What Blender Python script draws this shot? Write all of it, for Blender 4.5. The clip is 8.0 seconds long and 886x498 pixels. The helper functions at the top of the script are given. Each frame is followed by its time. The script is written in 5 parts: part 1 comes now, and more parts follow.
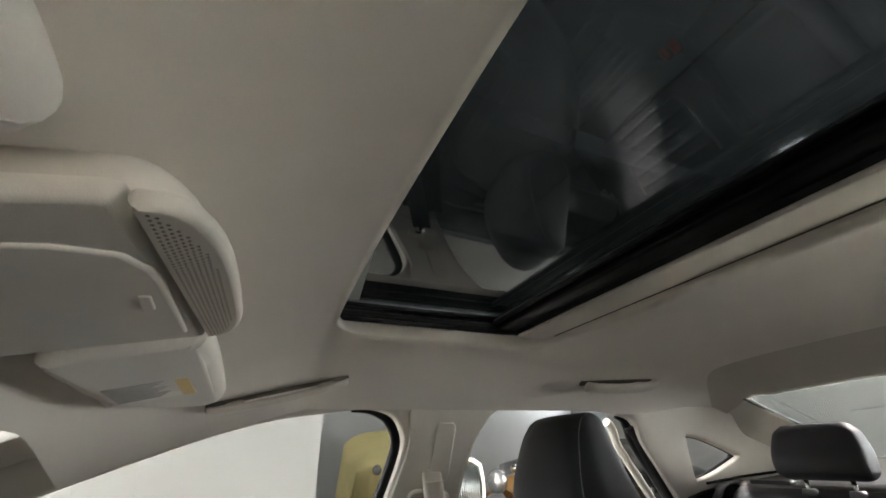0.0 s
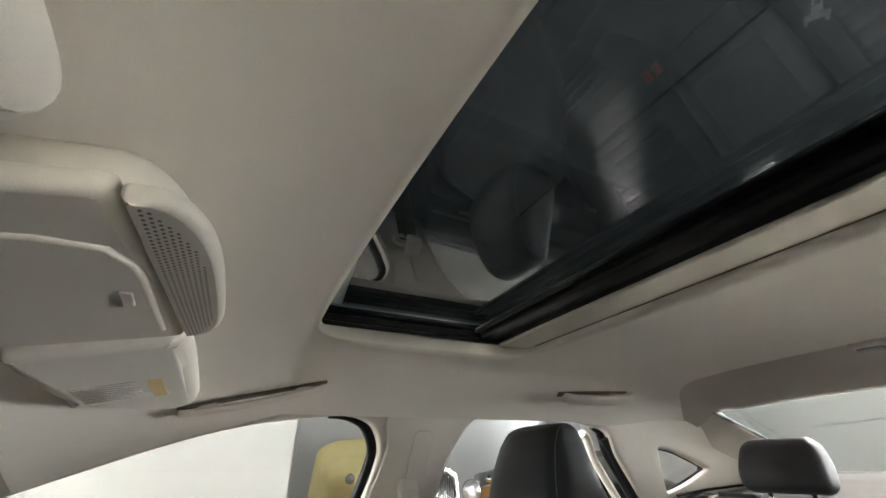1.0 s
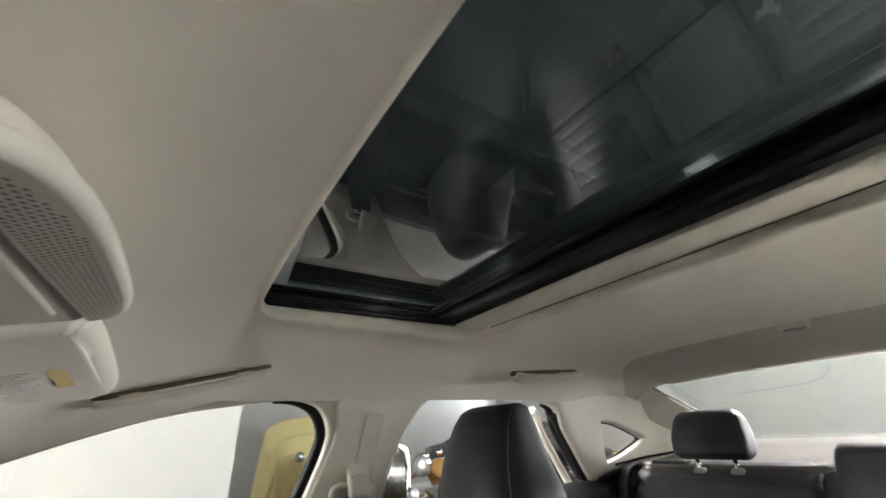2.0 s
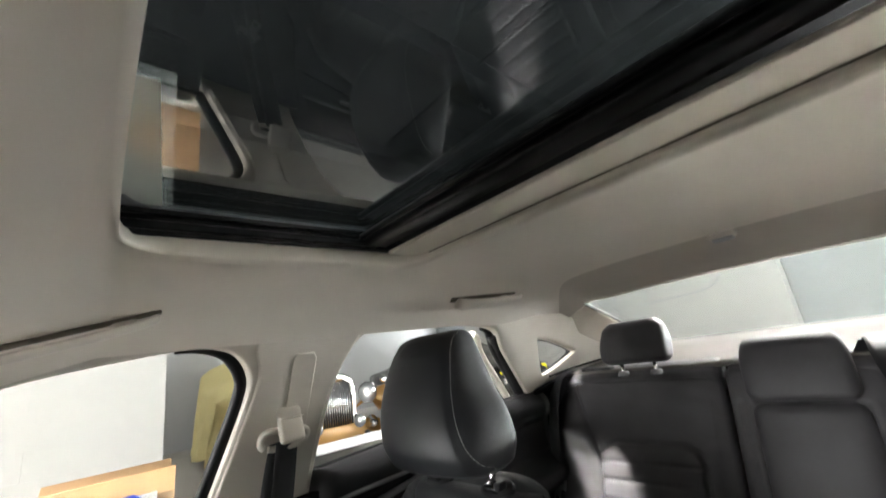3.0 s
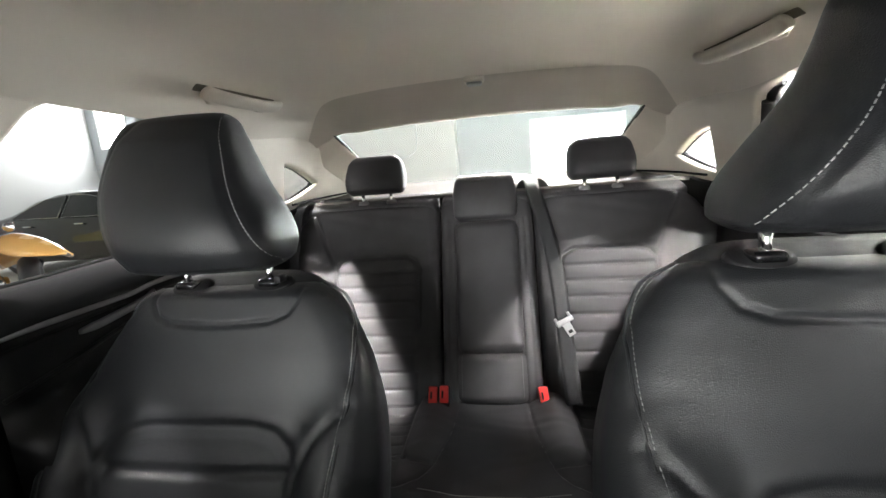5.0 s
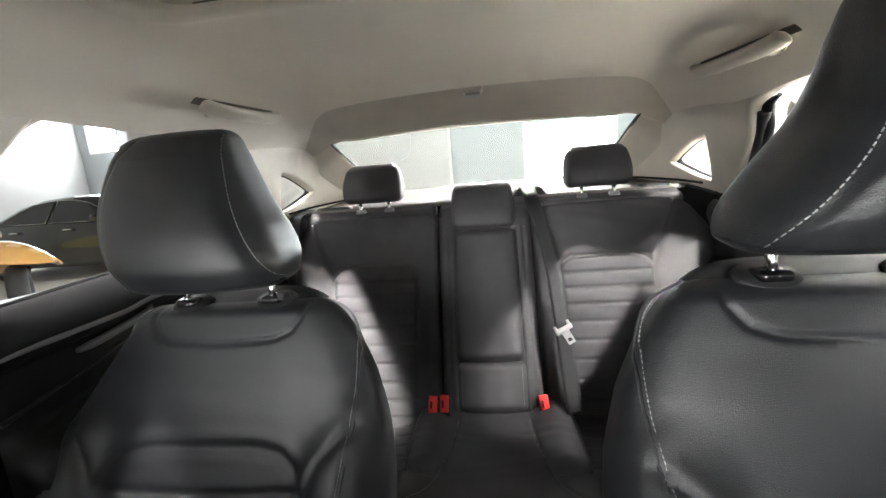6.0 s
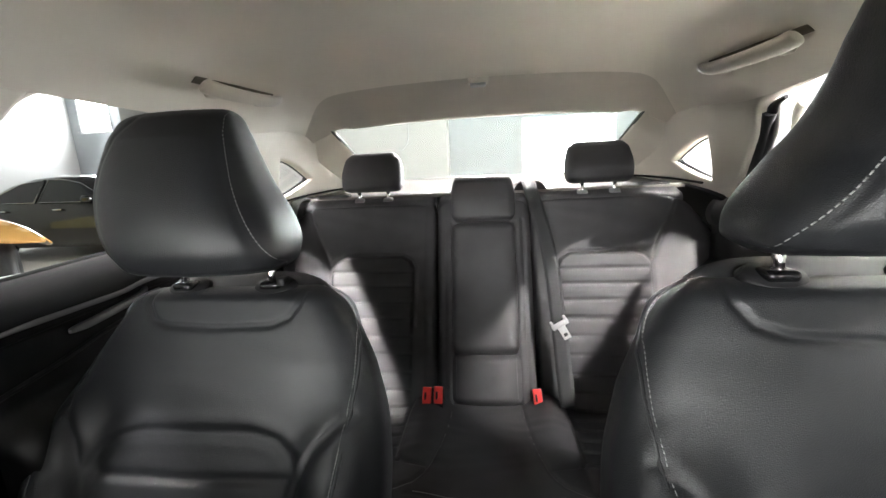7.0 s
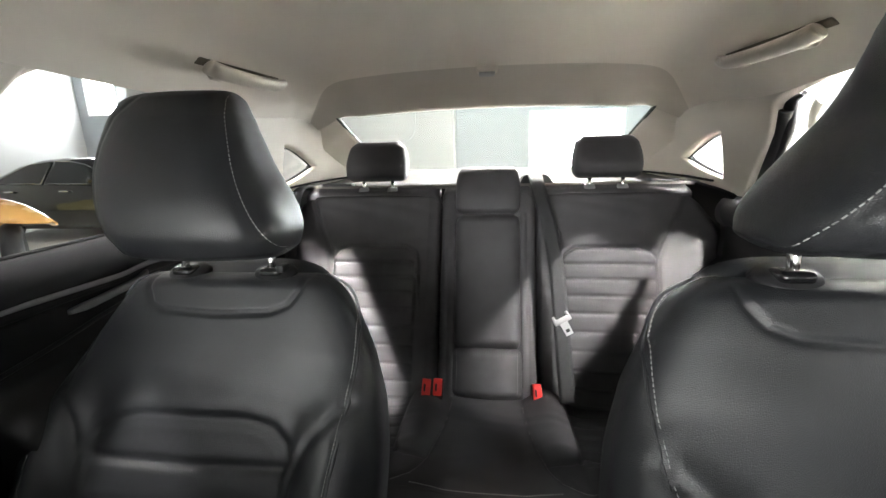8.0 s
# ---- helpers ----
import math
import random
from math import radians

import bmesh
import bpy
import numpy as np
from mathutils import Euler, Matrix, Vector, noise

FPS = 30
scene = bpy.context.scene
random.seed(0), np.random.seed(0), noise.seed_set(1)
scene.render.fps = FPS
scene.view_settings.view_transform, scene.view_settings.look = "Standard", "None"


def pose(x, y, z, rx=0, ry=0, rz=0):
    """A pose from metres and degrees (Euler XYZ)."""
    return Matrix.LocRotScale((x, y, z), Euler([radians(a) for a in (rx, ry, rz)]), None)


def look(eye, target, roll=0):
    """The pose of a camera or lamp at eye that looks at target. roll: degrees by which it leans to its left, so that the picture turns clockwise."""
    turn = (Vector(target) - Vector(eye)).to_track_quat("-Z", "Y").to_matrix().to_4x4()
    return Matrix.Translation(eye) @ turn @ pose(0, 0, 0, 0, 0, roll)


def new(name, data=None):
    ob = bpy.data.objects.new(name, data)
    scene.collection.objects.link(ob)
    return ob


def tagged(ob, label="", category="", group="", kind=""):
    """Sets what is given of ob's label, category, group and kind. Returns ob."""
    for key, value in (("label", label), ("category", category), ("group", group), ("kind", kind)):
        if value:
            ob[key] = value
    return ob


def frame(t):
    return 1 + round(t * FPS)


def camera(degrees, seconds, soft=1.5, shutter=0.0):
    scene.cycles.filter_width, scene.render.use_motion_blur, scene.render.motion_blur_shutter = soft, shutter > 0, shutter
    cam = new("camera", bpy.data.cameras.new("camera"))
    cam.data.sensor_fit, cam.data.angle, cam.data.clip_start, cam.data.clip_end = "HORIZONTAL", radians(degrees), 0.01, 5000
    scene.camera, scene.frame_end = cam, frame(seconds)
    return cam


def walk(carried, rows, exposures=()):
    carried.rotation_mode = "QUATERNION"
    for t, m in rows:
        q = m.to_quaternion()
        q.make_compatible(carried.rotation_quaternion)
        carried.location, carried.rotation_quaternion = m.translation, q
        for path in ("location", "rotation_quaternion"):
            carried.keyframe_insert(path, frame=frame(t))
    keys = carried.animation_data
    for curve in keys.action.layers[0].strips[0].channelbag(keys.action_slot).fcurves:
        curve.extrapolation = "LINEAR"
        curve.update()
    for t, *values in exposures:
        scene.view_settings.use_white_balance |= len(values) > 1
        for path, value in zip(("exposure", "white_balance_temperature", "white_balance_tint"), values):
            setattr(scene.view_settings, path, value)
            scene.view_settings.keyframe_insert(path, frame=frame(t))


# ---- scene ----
cam = camera(97.5, 8.0, shutter=0.4)
PATH = [
    (0, (0.298, -0.518, 1.206), (-1.308, 0.22, 2.141), -2.3),
    (0.5, (0.309, -0.518, 1.211), (-1.218, 0.281, 2.227), -3.9),
    (1, (0.299, -0.523, 1.204), (-1.253, 0.288, 2.171), -1.5),
    (1.2, (0.299, -0.524, 1.203), (-1.251, 0.3, 2.162), -1.5),
    (2.3, (0.251, -0.484, 1.231), (-1.169, 0.667, 2.042), -5.6),
    (2.5, (0.238, -0.461, 1.236), (-1.149, 0.763, 1.997), -7.1),
    (3, (0.19, -0.442, 1.23), (-1.212, 0.888, 1.746), -8.6),
    (3.3, (0.167, -0.459, 1.19), (-1.324, 0.837, 1.502), -7.1),
    (3.5, (0.131, -0.494, 1.141), (-1.344, 0.843, 1.337), -6.3),
    (3.7, (0.092, -0.508, 1.144), (-1.244, 0.981, 1.149), -6.1),
    (4, (0.03, -0.499, 1.125), (-1.016, 1.195, 0.931), -6.2),
    (4.2, (0.009, -0.49, 1.13), (-0.79, 1.32, 0.845), -5.5),
    (4.5, (0.034, -0.481, 1.127), (-0.432, 1.427, 0.748), -4.0),
    (4.7, (0.048, -0.473, 1.134), (-0.311, 1.459, 0.763), -3.5),
    (5, (0.046, -0.485, 1.146), (-0.248, 1.461, 0.794), -4.5),
    (5.2, (0.042, -0.485, 1.149), (-0.24, 1.466, 0.807), -4.7),
    (6.3, (0.025, -0.482, 1.17), (-0.22, 1.473, 0.825), -4.4),
    (6.5, (0.021, -0.482, 1.169), (-0.218, 1.471, 0.809), -3.8),
    (7, (0.016, -0.479, 1.163), (-0.217, 1.471, 0.783), -2.8),
    (7.5, (0.014, -0.477, 1.161), (-0.214, 1.468, 0.757), -2.0),
    (8, (0.015, -0.468, 1.159), (-0.236, 1.471, 0.741), -1.3),
]
walk(cam, [(t, look(eye, target, roll)) for t, eye, target, roll in PATH],
     exposures=[(0.0, 1.55), (0.5, 1.7), (1.0, 2.0), (2.5, 2.15), (3.5, 2.3), (4.5, 2.45), (8.0, 2.62)])

# ---- light ----
world = bpy.data.worlds.new("world")
scene.world = world
world.use_nodes = True
sky = world.node_tree.nodes.new("ShaderNodeTexSky")
sky.sky_type, sky.sun_disc = "NISHITA", False
sky.sun_elevation, sky.sun_rotation = radians(35), radians(180)
world.node_tree.nodes["Background"].inputs[1].default_value = 0.1
world.node_tree.links.new(sky.outputs[0], world.node_tree.nodes["Background"].inputs[0])


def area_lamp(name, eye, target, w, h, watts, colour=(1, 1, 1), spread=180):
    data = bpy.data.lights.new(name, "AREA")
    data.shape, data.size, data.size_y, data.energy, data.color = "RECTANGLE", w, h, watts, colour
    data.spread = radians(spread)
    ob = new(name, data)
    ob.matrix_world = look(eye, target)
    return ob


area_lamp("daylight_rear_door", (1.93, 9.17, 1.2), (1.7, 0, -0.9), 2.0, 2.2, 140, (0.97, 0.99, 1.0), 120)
area_lamp("front_fill_light", (-1.7, -8.95, 1.8), (-1.2, 0, 1.3), 3.8, 2.0, 75, (1.0, 0.985, 0.955))
area_lamp("daylight_high_window", (-10.3, 9.0, 3.2), (-6, 0, 1.0), 0.85, 1.05, 30)
# place on the ceiling, watts, the point aimed at, beam in degrees, length
LAMPS = ((-1.8, -1.9, 4.4, (-0.45, 0.75, 0.75), 21, 0.3), (3.4, -2.4, 3.2, (0.42, 1.0, 0.75), 20, 0.3), (1.3, -2.5, 4.5, (0.60, 0.80, 0.80), 24, 0.3),
         (-2.4, -2.9, 55, (-1.7, -1.2, 0), 40, 0.3), (3.7, 3.2, 500, (3.2, 2.2, 0), 64, 0.3),
         (0.6, 5.7, 9, (0.0, 0.95, 1.1), 28, 0.3), (-1.35, 5.15, 9, (-1.35, 5.15, 0), 180, 0.3), (-7.8, -1.2, 30, (-7.8, -1.2, 0), 180, 0.6), (-6.0, 5.6, 11, (-6.0, 5.6, 0), 180, 0.3), (-0.9, -5.3, 45, (-0.9, -5.3, 0), 120, 0.8))
for lx, ly, watts, aim, beam, long in LAMPS:
    area_lamp("unseen_ceiling_lamp_light", (lx, ly, 4.25), aim, long, 0.16, watts, (1.0, 0.96, 0.93), beam)

# ---- materials ----


def material(name, colour, rough=0.6, metal=0.0, vary=0.12, vary_scale=6.0, grain=0.0, grain_scale=400.0, spec=0.5,
             speckle=0.0, voronoi=False, rough_vary=0.1, coat=0.0, sheen=0.0):
    m = bpy.data.materials.new(name)
    m.use_nodes = True
    n, l = m.node_tree.nodes, m.node_tree.links
    b = n["Principled BSDF"]
    b.inputs["Metallic"].default_value = metal
    b.inputs["Specular IOR Level"].default_value = spec
    b.inputs["Coat Weight"].default_value = coat
    b.inputs["Sheen Weight"].default_value = sheen
    co = n.new("ShaderNodeTexCoord")
    big = n.new("ShaderNodeTexNoise")
    big.inputs["Scale"].default_value, big.inputs["Detail"].default_value = vary_scale, 5
    l.new(co.outputs["Object"], big.inputs["Vector"])
    fine = n.new("ShaderNodeTexNoise")
    fine.inputs["Scale"].default_value, fine.inputs["Detail"].default_value = grain_scale, 3
    l.new(co.outputs["Object"], fine.inputs["Vector"])
    ramp = n.new("ShaderNodeValToRGB")
    ramp.color_ramp.elements[0].position, ramp.color_ramp.elements[1].position = 0.3, 0.7
    ramp.color_ramp.elements[0].color = (*[c * (1 - vary) for c in colour], 1)
    ramp.color_ramp.elements[1].color = (*[min(1, c * (1 + vary)) for c in colour], 1)
    l.new(big.outputs["Fac"], ramp.inputs["Fac"])
    mix = n.new("ShaderNodeMix")
    mix.data_type, mix.blend_type = "RGBA", "MULTIPLY"
    mix.inputs[0].default_value = speckle
    l.new(ramp.outputs["Color"], mix.inputs[6])
    l.new(fine.outputs["Fac"], mix.inputs[7])
    l.new(mix.outputs[2], b.inputs["Base Color"])
    rr = n.new("ShaderNodeMapRange")
    rr.inputs[3].default_value, rr.inputs[4].default_value = max(0.02, rough - rough_vary), min(1, rough + rough_vary)
    l.new(big.outputs["Fac"], rr.inputs[0])
    l.new(rr.outputs[0], b.inputs["Roughness"])
    if grain:
        bump = n.new("ShaderNodeBump")
        bump.inputs["Strength"].default_value, bump.inputs["Distance"].default_value = grain, 0.002
        if voronoi:
            vo = n.new("ShaderNodeTexVoronoi")
            vo.feature = "DISTANCE_TO_EDGE"
            vo.inputs["Scale"].default_value = grain_scale
            l.new(co.outputs["Object"], vo.inputs["Vector"])
            l.new(vo.outputs["Distance"], bump.inputs["Height"])
        else:
            l.new(fine.outputs["Fac"], bump.inputs["Height"])
        l.new(bump.outputs["Normal"], b.inputs["Normal"])
    return m


def glass(name, tint, f0=0.04, rough=0.0, top=1.0, bend=4.0):
    """Thin sheet: tinted see-through with a mirror's share that grows with the angle."""
    m = bpy.data.materials.new(name)
    m.use_nodes = True
    n, l = m.node_tree.nodes, m.node_tree.links
    n.remove(n["Principled BSDF"])
    clear, gloss, mix, lay = (n.new(k) for k in ("ShaderNodeBsdfTransparent", "ShaderNodeBsdfGlossy", "ShaderNodeMixShader", "ShaderNodeLayerWeight"))
    lay.inputs["Blend"].default_value = 0.5
    steep, span = n.new("ShaderNodeMath"), n.new("ShaderNodeMath")
    steep.operation, span.operation = "POWER", "MULTIPLY_ADD"
    steep.inputs[1].default_value = bend
    span.inputs[1].default_value, span.inputs[2].default_value = top - f0, f0
    clear.inputs["Color"].default_value = (*tint, 1)
    gloss.inputs["Roughness"].default_value = rough
    l.new(lay.outputs["Facing"], steep.inputs[0])
    l.new(steep.outputs[0], span.inputs[0])
    l.new(span.outputs[0], mix.inputs[0])
    l.new(clear.outputs[0], mix.inputs[1])
    l.new(gloss.outputs[0], mix.inputs[2])
    l.new(mix.outputs[0], n["Material Output"].inputs["Surface"])
    return m


def dusty(m, share, colour, scale):
    """Lays fine dust on a glass: a thin share of matt scatter, patchy and speckled."""
    n, l = m.node_tree.nodes, m.node_tree.links
    out = n["Material Output"]
    clear = out.inputs["Surface"].links[0].from_socket
    co, cloud, speck = n.new("ShaderNodeTexCoord"), n.new("ShaderNodeTexNoise"), n.new("ShaderNodeTexVoronoi")
    cloud.inputs["Scale"].default_value, cloud.inputs["Detail"].default_value = scale, 6
    speck.inputs["Scale"].default_value = 170
    l.new(co.outputs["Object"], cloud.inputs["Vector"])
    l.new(co.outputs["Object"], speck.inputs["Vector"])
    patch, dots, both = n.new("ShaderNodeMapRange"), n.new("ShaderNodeMapRange"), n.new("ShaderNodeMath")
    patch.inputs[1].default_value, patch.inputs[2].default_value = 0.3, 0.75
    patch.inputs[3].default_value, patch.inputs[4].default_value = share * 0.5, share * 1.6
    dots.inputs[1].default_value, dots.inputs[2].default_value = 0.10, 0.28
    dots.inputs[3].default_value, dots.inputs[4].default_value = 2.2, 1.0
    both.operation = "MULTIPLY"
    l.new(cloud.outputs["Fac"], patch.inputs[0])
    l.new(speck.outputs["Distance"], dots.inputs[0])
    l.new(patch.outputs[0], both.inputs[0])
    l.new(dots.outputs[0], both.inputs[1])
    front, back, pair, mix = (n.new(k) for k in ("ShaderNodeBsdfDiffuse", "ShaderNodeBsdfRefraction", "ShaderNodeMixShader", "ShaderNodeMixShader"))
    back.inputs["IOR"].default_value, back.inputs["Roughness"].default_value = 1.02, 0.38
    front.inputs["Color"].default_value = back.inputs["Color"].default_value = (*colour, 1)
    l.new(front.outputs[0], pair.inputs[1])
    l.new(back.outputs[0], pair.inputs[2])
    l.new(both.outputs[0], mix.inputs[0])
    l.new(clear, mix.inputs[1])
    l.new(pair.outputs[0], mix.inputs[2])
    l.new(mix.outputs[0], out.inputs["Surface"])


def glow(name, colour, strength):
    m = bpy.data.materials.new(name)
    m.use_nodes = True
    b = m.node_tree.nodes["Principled BSDF"]
    b.inputs["Base Color"].default_value = (*colour, 1)
    b.inputs["Emission Color"].default_value = (*colour, 1)
    b.inputs["Emission Strength"].default_value = strength
    return m


LINER = material("headliner_cloth", (0.78, 0.728, 0.645), 0.95, vary=0.04, vary_scale=3, grain=0.10, grain_scale=1600, speckle=0.12, spec=0.2, sheen=0.1)
BEIGE = material("beige_plastic", (0.66, 0.615, 0.54), 0.55, vary=0.04, grain=0.15, grain_scale=1200, spec=0.4)
BEIGE_DARK = material("beige_trim_plastic", (0.60, 0.555, 0.485), 0.6, vary=0.05, grain=0.2, grain_scale=1200, spec=0.35)
HANDLE = material("beige_handle_plastic", (0.62, 0.575, 0.50), 0.32, vary=0.04, grain=0.08, grain_scale=1200)
HEADER_SHADED = material("shaded_header_cloth", (0.60, 0.555, 0.49), 0.95, vary=0.04, grain=0.1, grain_scale=1600, speckle=0.12, spec=0.2)
LEATHER = material("black_leather", (0.016, 0.0172, 0.0192), 0.41, spec=0.5, vary=0.2, vary_scale=9, grain=0.27, grain_scale=480, voronoi=True, rough_vary=0.07)
LEATHER_REAR_LIT = material("black_leather_matt_lit", (0.046, 0.0445, 0.047), 0.58, spec=0.35, vary=0.2, vary_scale=9, grain=0.16, grain_scale=680, voronoi=True, rough_vary=0.07)
BLACK = material("black_plastic", (0.012, 0.012, 0.013), 0.5, spec=0.3, vary=0.15, grain=0.2, grain_scale=900)
HOLE_SHADE = material("painted_shade_brown", (0.16, 0.14, 0.115), 0.9, vary=0.2)
BLACK_MATT = material("black_lower_trim", (0.0045, 0.0045, 0.005), 0.75, spec=0.08, vary=0.15, grain=0.2, grain_scale=900)
RUBBER = material("black_rubber", (0.010, 0.010, 0.011), 0.55, vary=0.2, grain=0.1, grain_scale=500)
SEAL = material("matt_seal", (0.006, 0.006, 0.007), 0.33, vary=0.2, spec=0.28, grain=0.1, grain_scale=500)
GLOSS_BLACK = material("gloss_black", (0.008, 0.008, 0.009), 0.2, vary=0.1)
CARPET = material("dark_carpet", (0.02, 0.02, 0.02), 0.95, vary=0.3, grain=0.6, grain_scale=700, speckle=0.4)
DECK = material("deck_cloth", (0.13, 0.122, 0.112), 0.95, vary=0.08, grain=0.3, grain_scale=800, speckle=0.2, spec=0.2)
CHROME = material("chrome", (0.78, 0.78, 0.78), 0.12, metal=1.0, vary=0.05)
SATIN = material("satin_silver", (0.24, 0.24, 0.245), 0.5, metal=0.4, vary=0.08)
TONGUE = material("grey_metal", (0.36, 0.36, 0.36), 0.4, metal=0.5, vary=0.1)
STITCH = material("grey_thread", (0.31, 0.31, 0.30), 0.8, vary=0.15)
WEB = material("black_webbing", (0.013, 0.0135, 0.015), 0.6, vary=0.15, vary_scale=30, grain=0.5, grain_scale=900)
RED = material("red_plastic", (0.75, 0.045, 0.04), 0.35, vary=0.1)
WALL_WHITE = material("white_block_paint", (0.50, 0.498, 0.485), 0.55, vary=0.03, vary_scale=2, grain=0.25, grain_scale=60)
WALL_GREY = material("grey_wall_paint", (0.34, 0.365, 0.385), 0.45, vary=0.04, vary_scale=1.5, grain=0.1, grain_scale=80)
WALL_PALE = material("pale_grey_wall_paint", (0.50, 0.51, 0.52), 0.5, vary=0.04, vary_scale=1.5, grain=0.1, grain_scale=80)
CONCRETE = material("concrete_floor", (0.50, 0.48, 0.44), 0.5, vary=0.15, vary_scale=1.3, grain=0.2, grain_scale=90, speckle=0.2)
CEILING = material("dark_ceiling_deck", (0.045, 0.047, 0.05), 0.8, vary=0.15, vary_scale=1.5, grain=0.2, grain_scale=40)
CARD = material("corrugated_card", (0.50, 0.31, 0.16), 0.85, vary=0.1, vary_scale=8, grain=0.2, grain_scale=200)
CLOTH = material("yellow_dust_cover", (0.64, 0.56, 0.27), 0.85, vary=0.08, vary_scale=4, grain=0.3, grain_scale=300)
ORANGE = material("tan_orange_paint", (0.56, 0.31, 0.10), 0.25, vary=0.05, coat=0.6)
CAR_BLACK = material("black_car_paint", (0.012, 0.011, 0.011), 0.18, vary=0.1, coat=0.8)
CAR_GLASS = material("dark_car_glass", (0.02, 0.022, 0.025), 0.06, vary=0.05)
CAR_SILVER = material("outer_body_paint", (0.30, 0.31, 0.33), 0.3, metal=0.4, vary=0.05, coat=0.5)
LOW_BOUNCE_PAINT = material("low_bounce_paint", (0.06, 0.062, 0.068), 0.3, metal=0.3, vary=0.05, coat=0.5)
HIGH_BOUNCE_PAINT = material("high_bounce_paint", (0.45, 0.455, 0.46), 0.3, metal=0.2, vary=0.03, coat=0.5)
YELLOW = material("yellow_lamp_lens", (0.85, 0.75, 0.02), 0.15, vary=0.05, coat=0.5)
PAPER = material("label_paper", (0.78, 0.75, 0.66), 0.6, vary=0.05)
INK = material("label_ink", (0.35, 0.33, 0.30), 0.6)
TAB = material("label_amber", (0.70, 0.52, 0.22), 0.6)
BLUE = material("blue_print", (0.03, 0.07, 0.42), 0.4)
REDPRINT = material("red_print", (0.6, 0.03, 0.05), 0.4)
WHITEPRINT = material("white_print", (0.85, 0.85, 0.86), 0.35)
WINDOW_GLASS = glass("window_glass", (0.97, 0.985, 0.98), 0.02, 0.0, 0.6)
REAR_GLASS = glass("rear_window_glass", (0.92, 0.96, 0.955), 0.03, 0.0, 0.6)
ROOF_GLASS = glass("tinted_roof_glass", (0.35, 0.38, 0.385), 0.085, 0.0, 1.0, 2.6)
dusty(ROOF_GLASS, 0.022, (0.5, 0.52, 0.52), 5)
PALE_FILM = material("pale_film", (0.78, 0.82, 0.78), 0.12, rough_vary=0.02, vary=0.05)
film_nodes = PALE_FILM.node_tree
film_nodes.nodes["Principled BSDF"].inputs["Transmission Weight"].default_value = 0.0
film_through, film_mix = film_nodes.nodes.new("ShaderNodeBsdfTranslucent"), film_nodes.nodes.new("ShaderNodeMixShader")
film_through.inputs["Color"].default_value = (0.62, 0.66, 0.63, 1)
film_mix.inputs[0].default_value = 0.3
film_nodes.links.new(film_nodes.nodes["Principled BSDF"].outputs[0], film_mix.inputs[1])
film_nodes.links.new(film_through.outputs[0], film_mix.inputs[2])
film_nodes.links.new(film_mix.outputs[0], film_nodes.nodes["Material Output"].inputs["Surface"])
DAYLIGHT = glow("daylight_pane", (1.0, 1.0, 0.99), 6.0)
LED = glow("led_diffuser", (1.0, 0.97, 0.92), 6.0)

# ---- mesh tools ----


def link_mesh(name, mesh, mat, parent=None, label="", smooth=True):
    ob = new(name, mesh)
    if mat:
        mesh.materials.append(mat)
    if smooth:
        mesh.polygons.foreach_set("use_smooth", [True] * len(mesh.polygons))
    if parent:
        ob.parent = parent
        ob.matrix_parent_inverse = parent.matrix_world.inverted()
    if label:
        ob["label"] = label
    return ob


def from_faces(name, verts, faces, mat, parent=None, label="", smooth=True):
    mesh = bpy.data.meshes.new(name)
    mesh.from_pydata([tuple(map(float, v)) for v in verts], [], faces)
    mesh.update()
    return link_mesh(name, mesh, mat, parent, label, smooth)


def part(name, bm, mat, parent=None, label="", smooth=True):
    mesh = bpy.data.meshes.new(name)
    bmesh.ops.recalc_face_normals(bm, faces=bm.faces)
    bm.to_mesh(mesh)
    bm.free()
    return link_mesh(name, mesh, mat, parent, label, smooth)


def empty(name, place=(0, 0, 0), label="", category="", group="", kind=""):
    ob = new(name)
    ob.empty_display_size = 0.05
    ob.matrix_world = Matrix.Translation(place)
    bpy.context.view_layer.update()
    return tagged(ob, label, category, group, kind)


def lattice(grid, closed_u=False, closed_v=False):
    """Vertices and quads of rows of points, given as an array of rows x columns x 3."""
    rows, cols = grid.shape[:2]
    faces = []
    for i in range(rows if closed_v else rows - 1):
        a, b = i * cols, ((i + 1) % rows) * cols
        for j in range(cols if closed_u else cols - 1):
            k = (j + 1) % cols
            faces.append((a + j, a + k, b + k, b + j))
    return grid.reshape(-1, 3), faces


def surface(name, grid, mat, parent=None, label="", closed_u=False, caps=False, thick=0.0):
    verts, faces = lattice(np.asarray(grid, float), closed_u)
    if caps:
        rows, cols = grid.shape[:2]
        faces = faces + [tuple(range(cols))[::-1], tuple(range((rows - 1) * cols, rows * cols))]
    ob = from_faces(name, verts, faces, mat, parent, label)
    bm = bmesh.new()
    bm.from_mesh(ob.data)
    bmesh.ops.recalc_face_normals(bm, faces=bm.faces)
    bm.to_mesh(ob.data)
    bm.free()
    if thick:
        mod = ob.modifiers.new("thickness", "SOLIDIFY")
        mod.thickness, mod.offset = thick, 0
    return ob


def box_bm(lo, hi, bevel=0.004, segments=2):
    bm = bmesh.new()
    bmesh.ops.create_cube(bm, size=1)
    for v in bm.verts:
        v.co = Vector([lo[i] + (v.co[i] + 0.5) * (hi[i] - lo[i]) for i in range(3)])
    if bevel:
        bmesh.ops.bevel(bm, geom=bm.edges[:], offset=bevel, segments=segments, profile=0.5, affect="EDGES")
    return bm


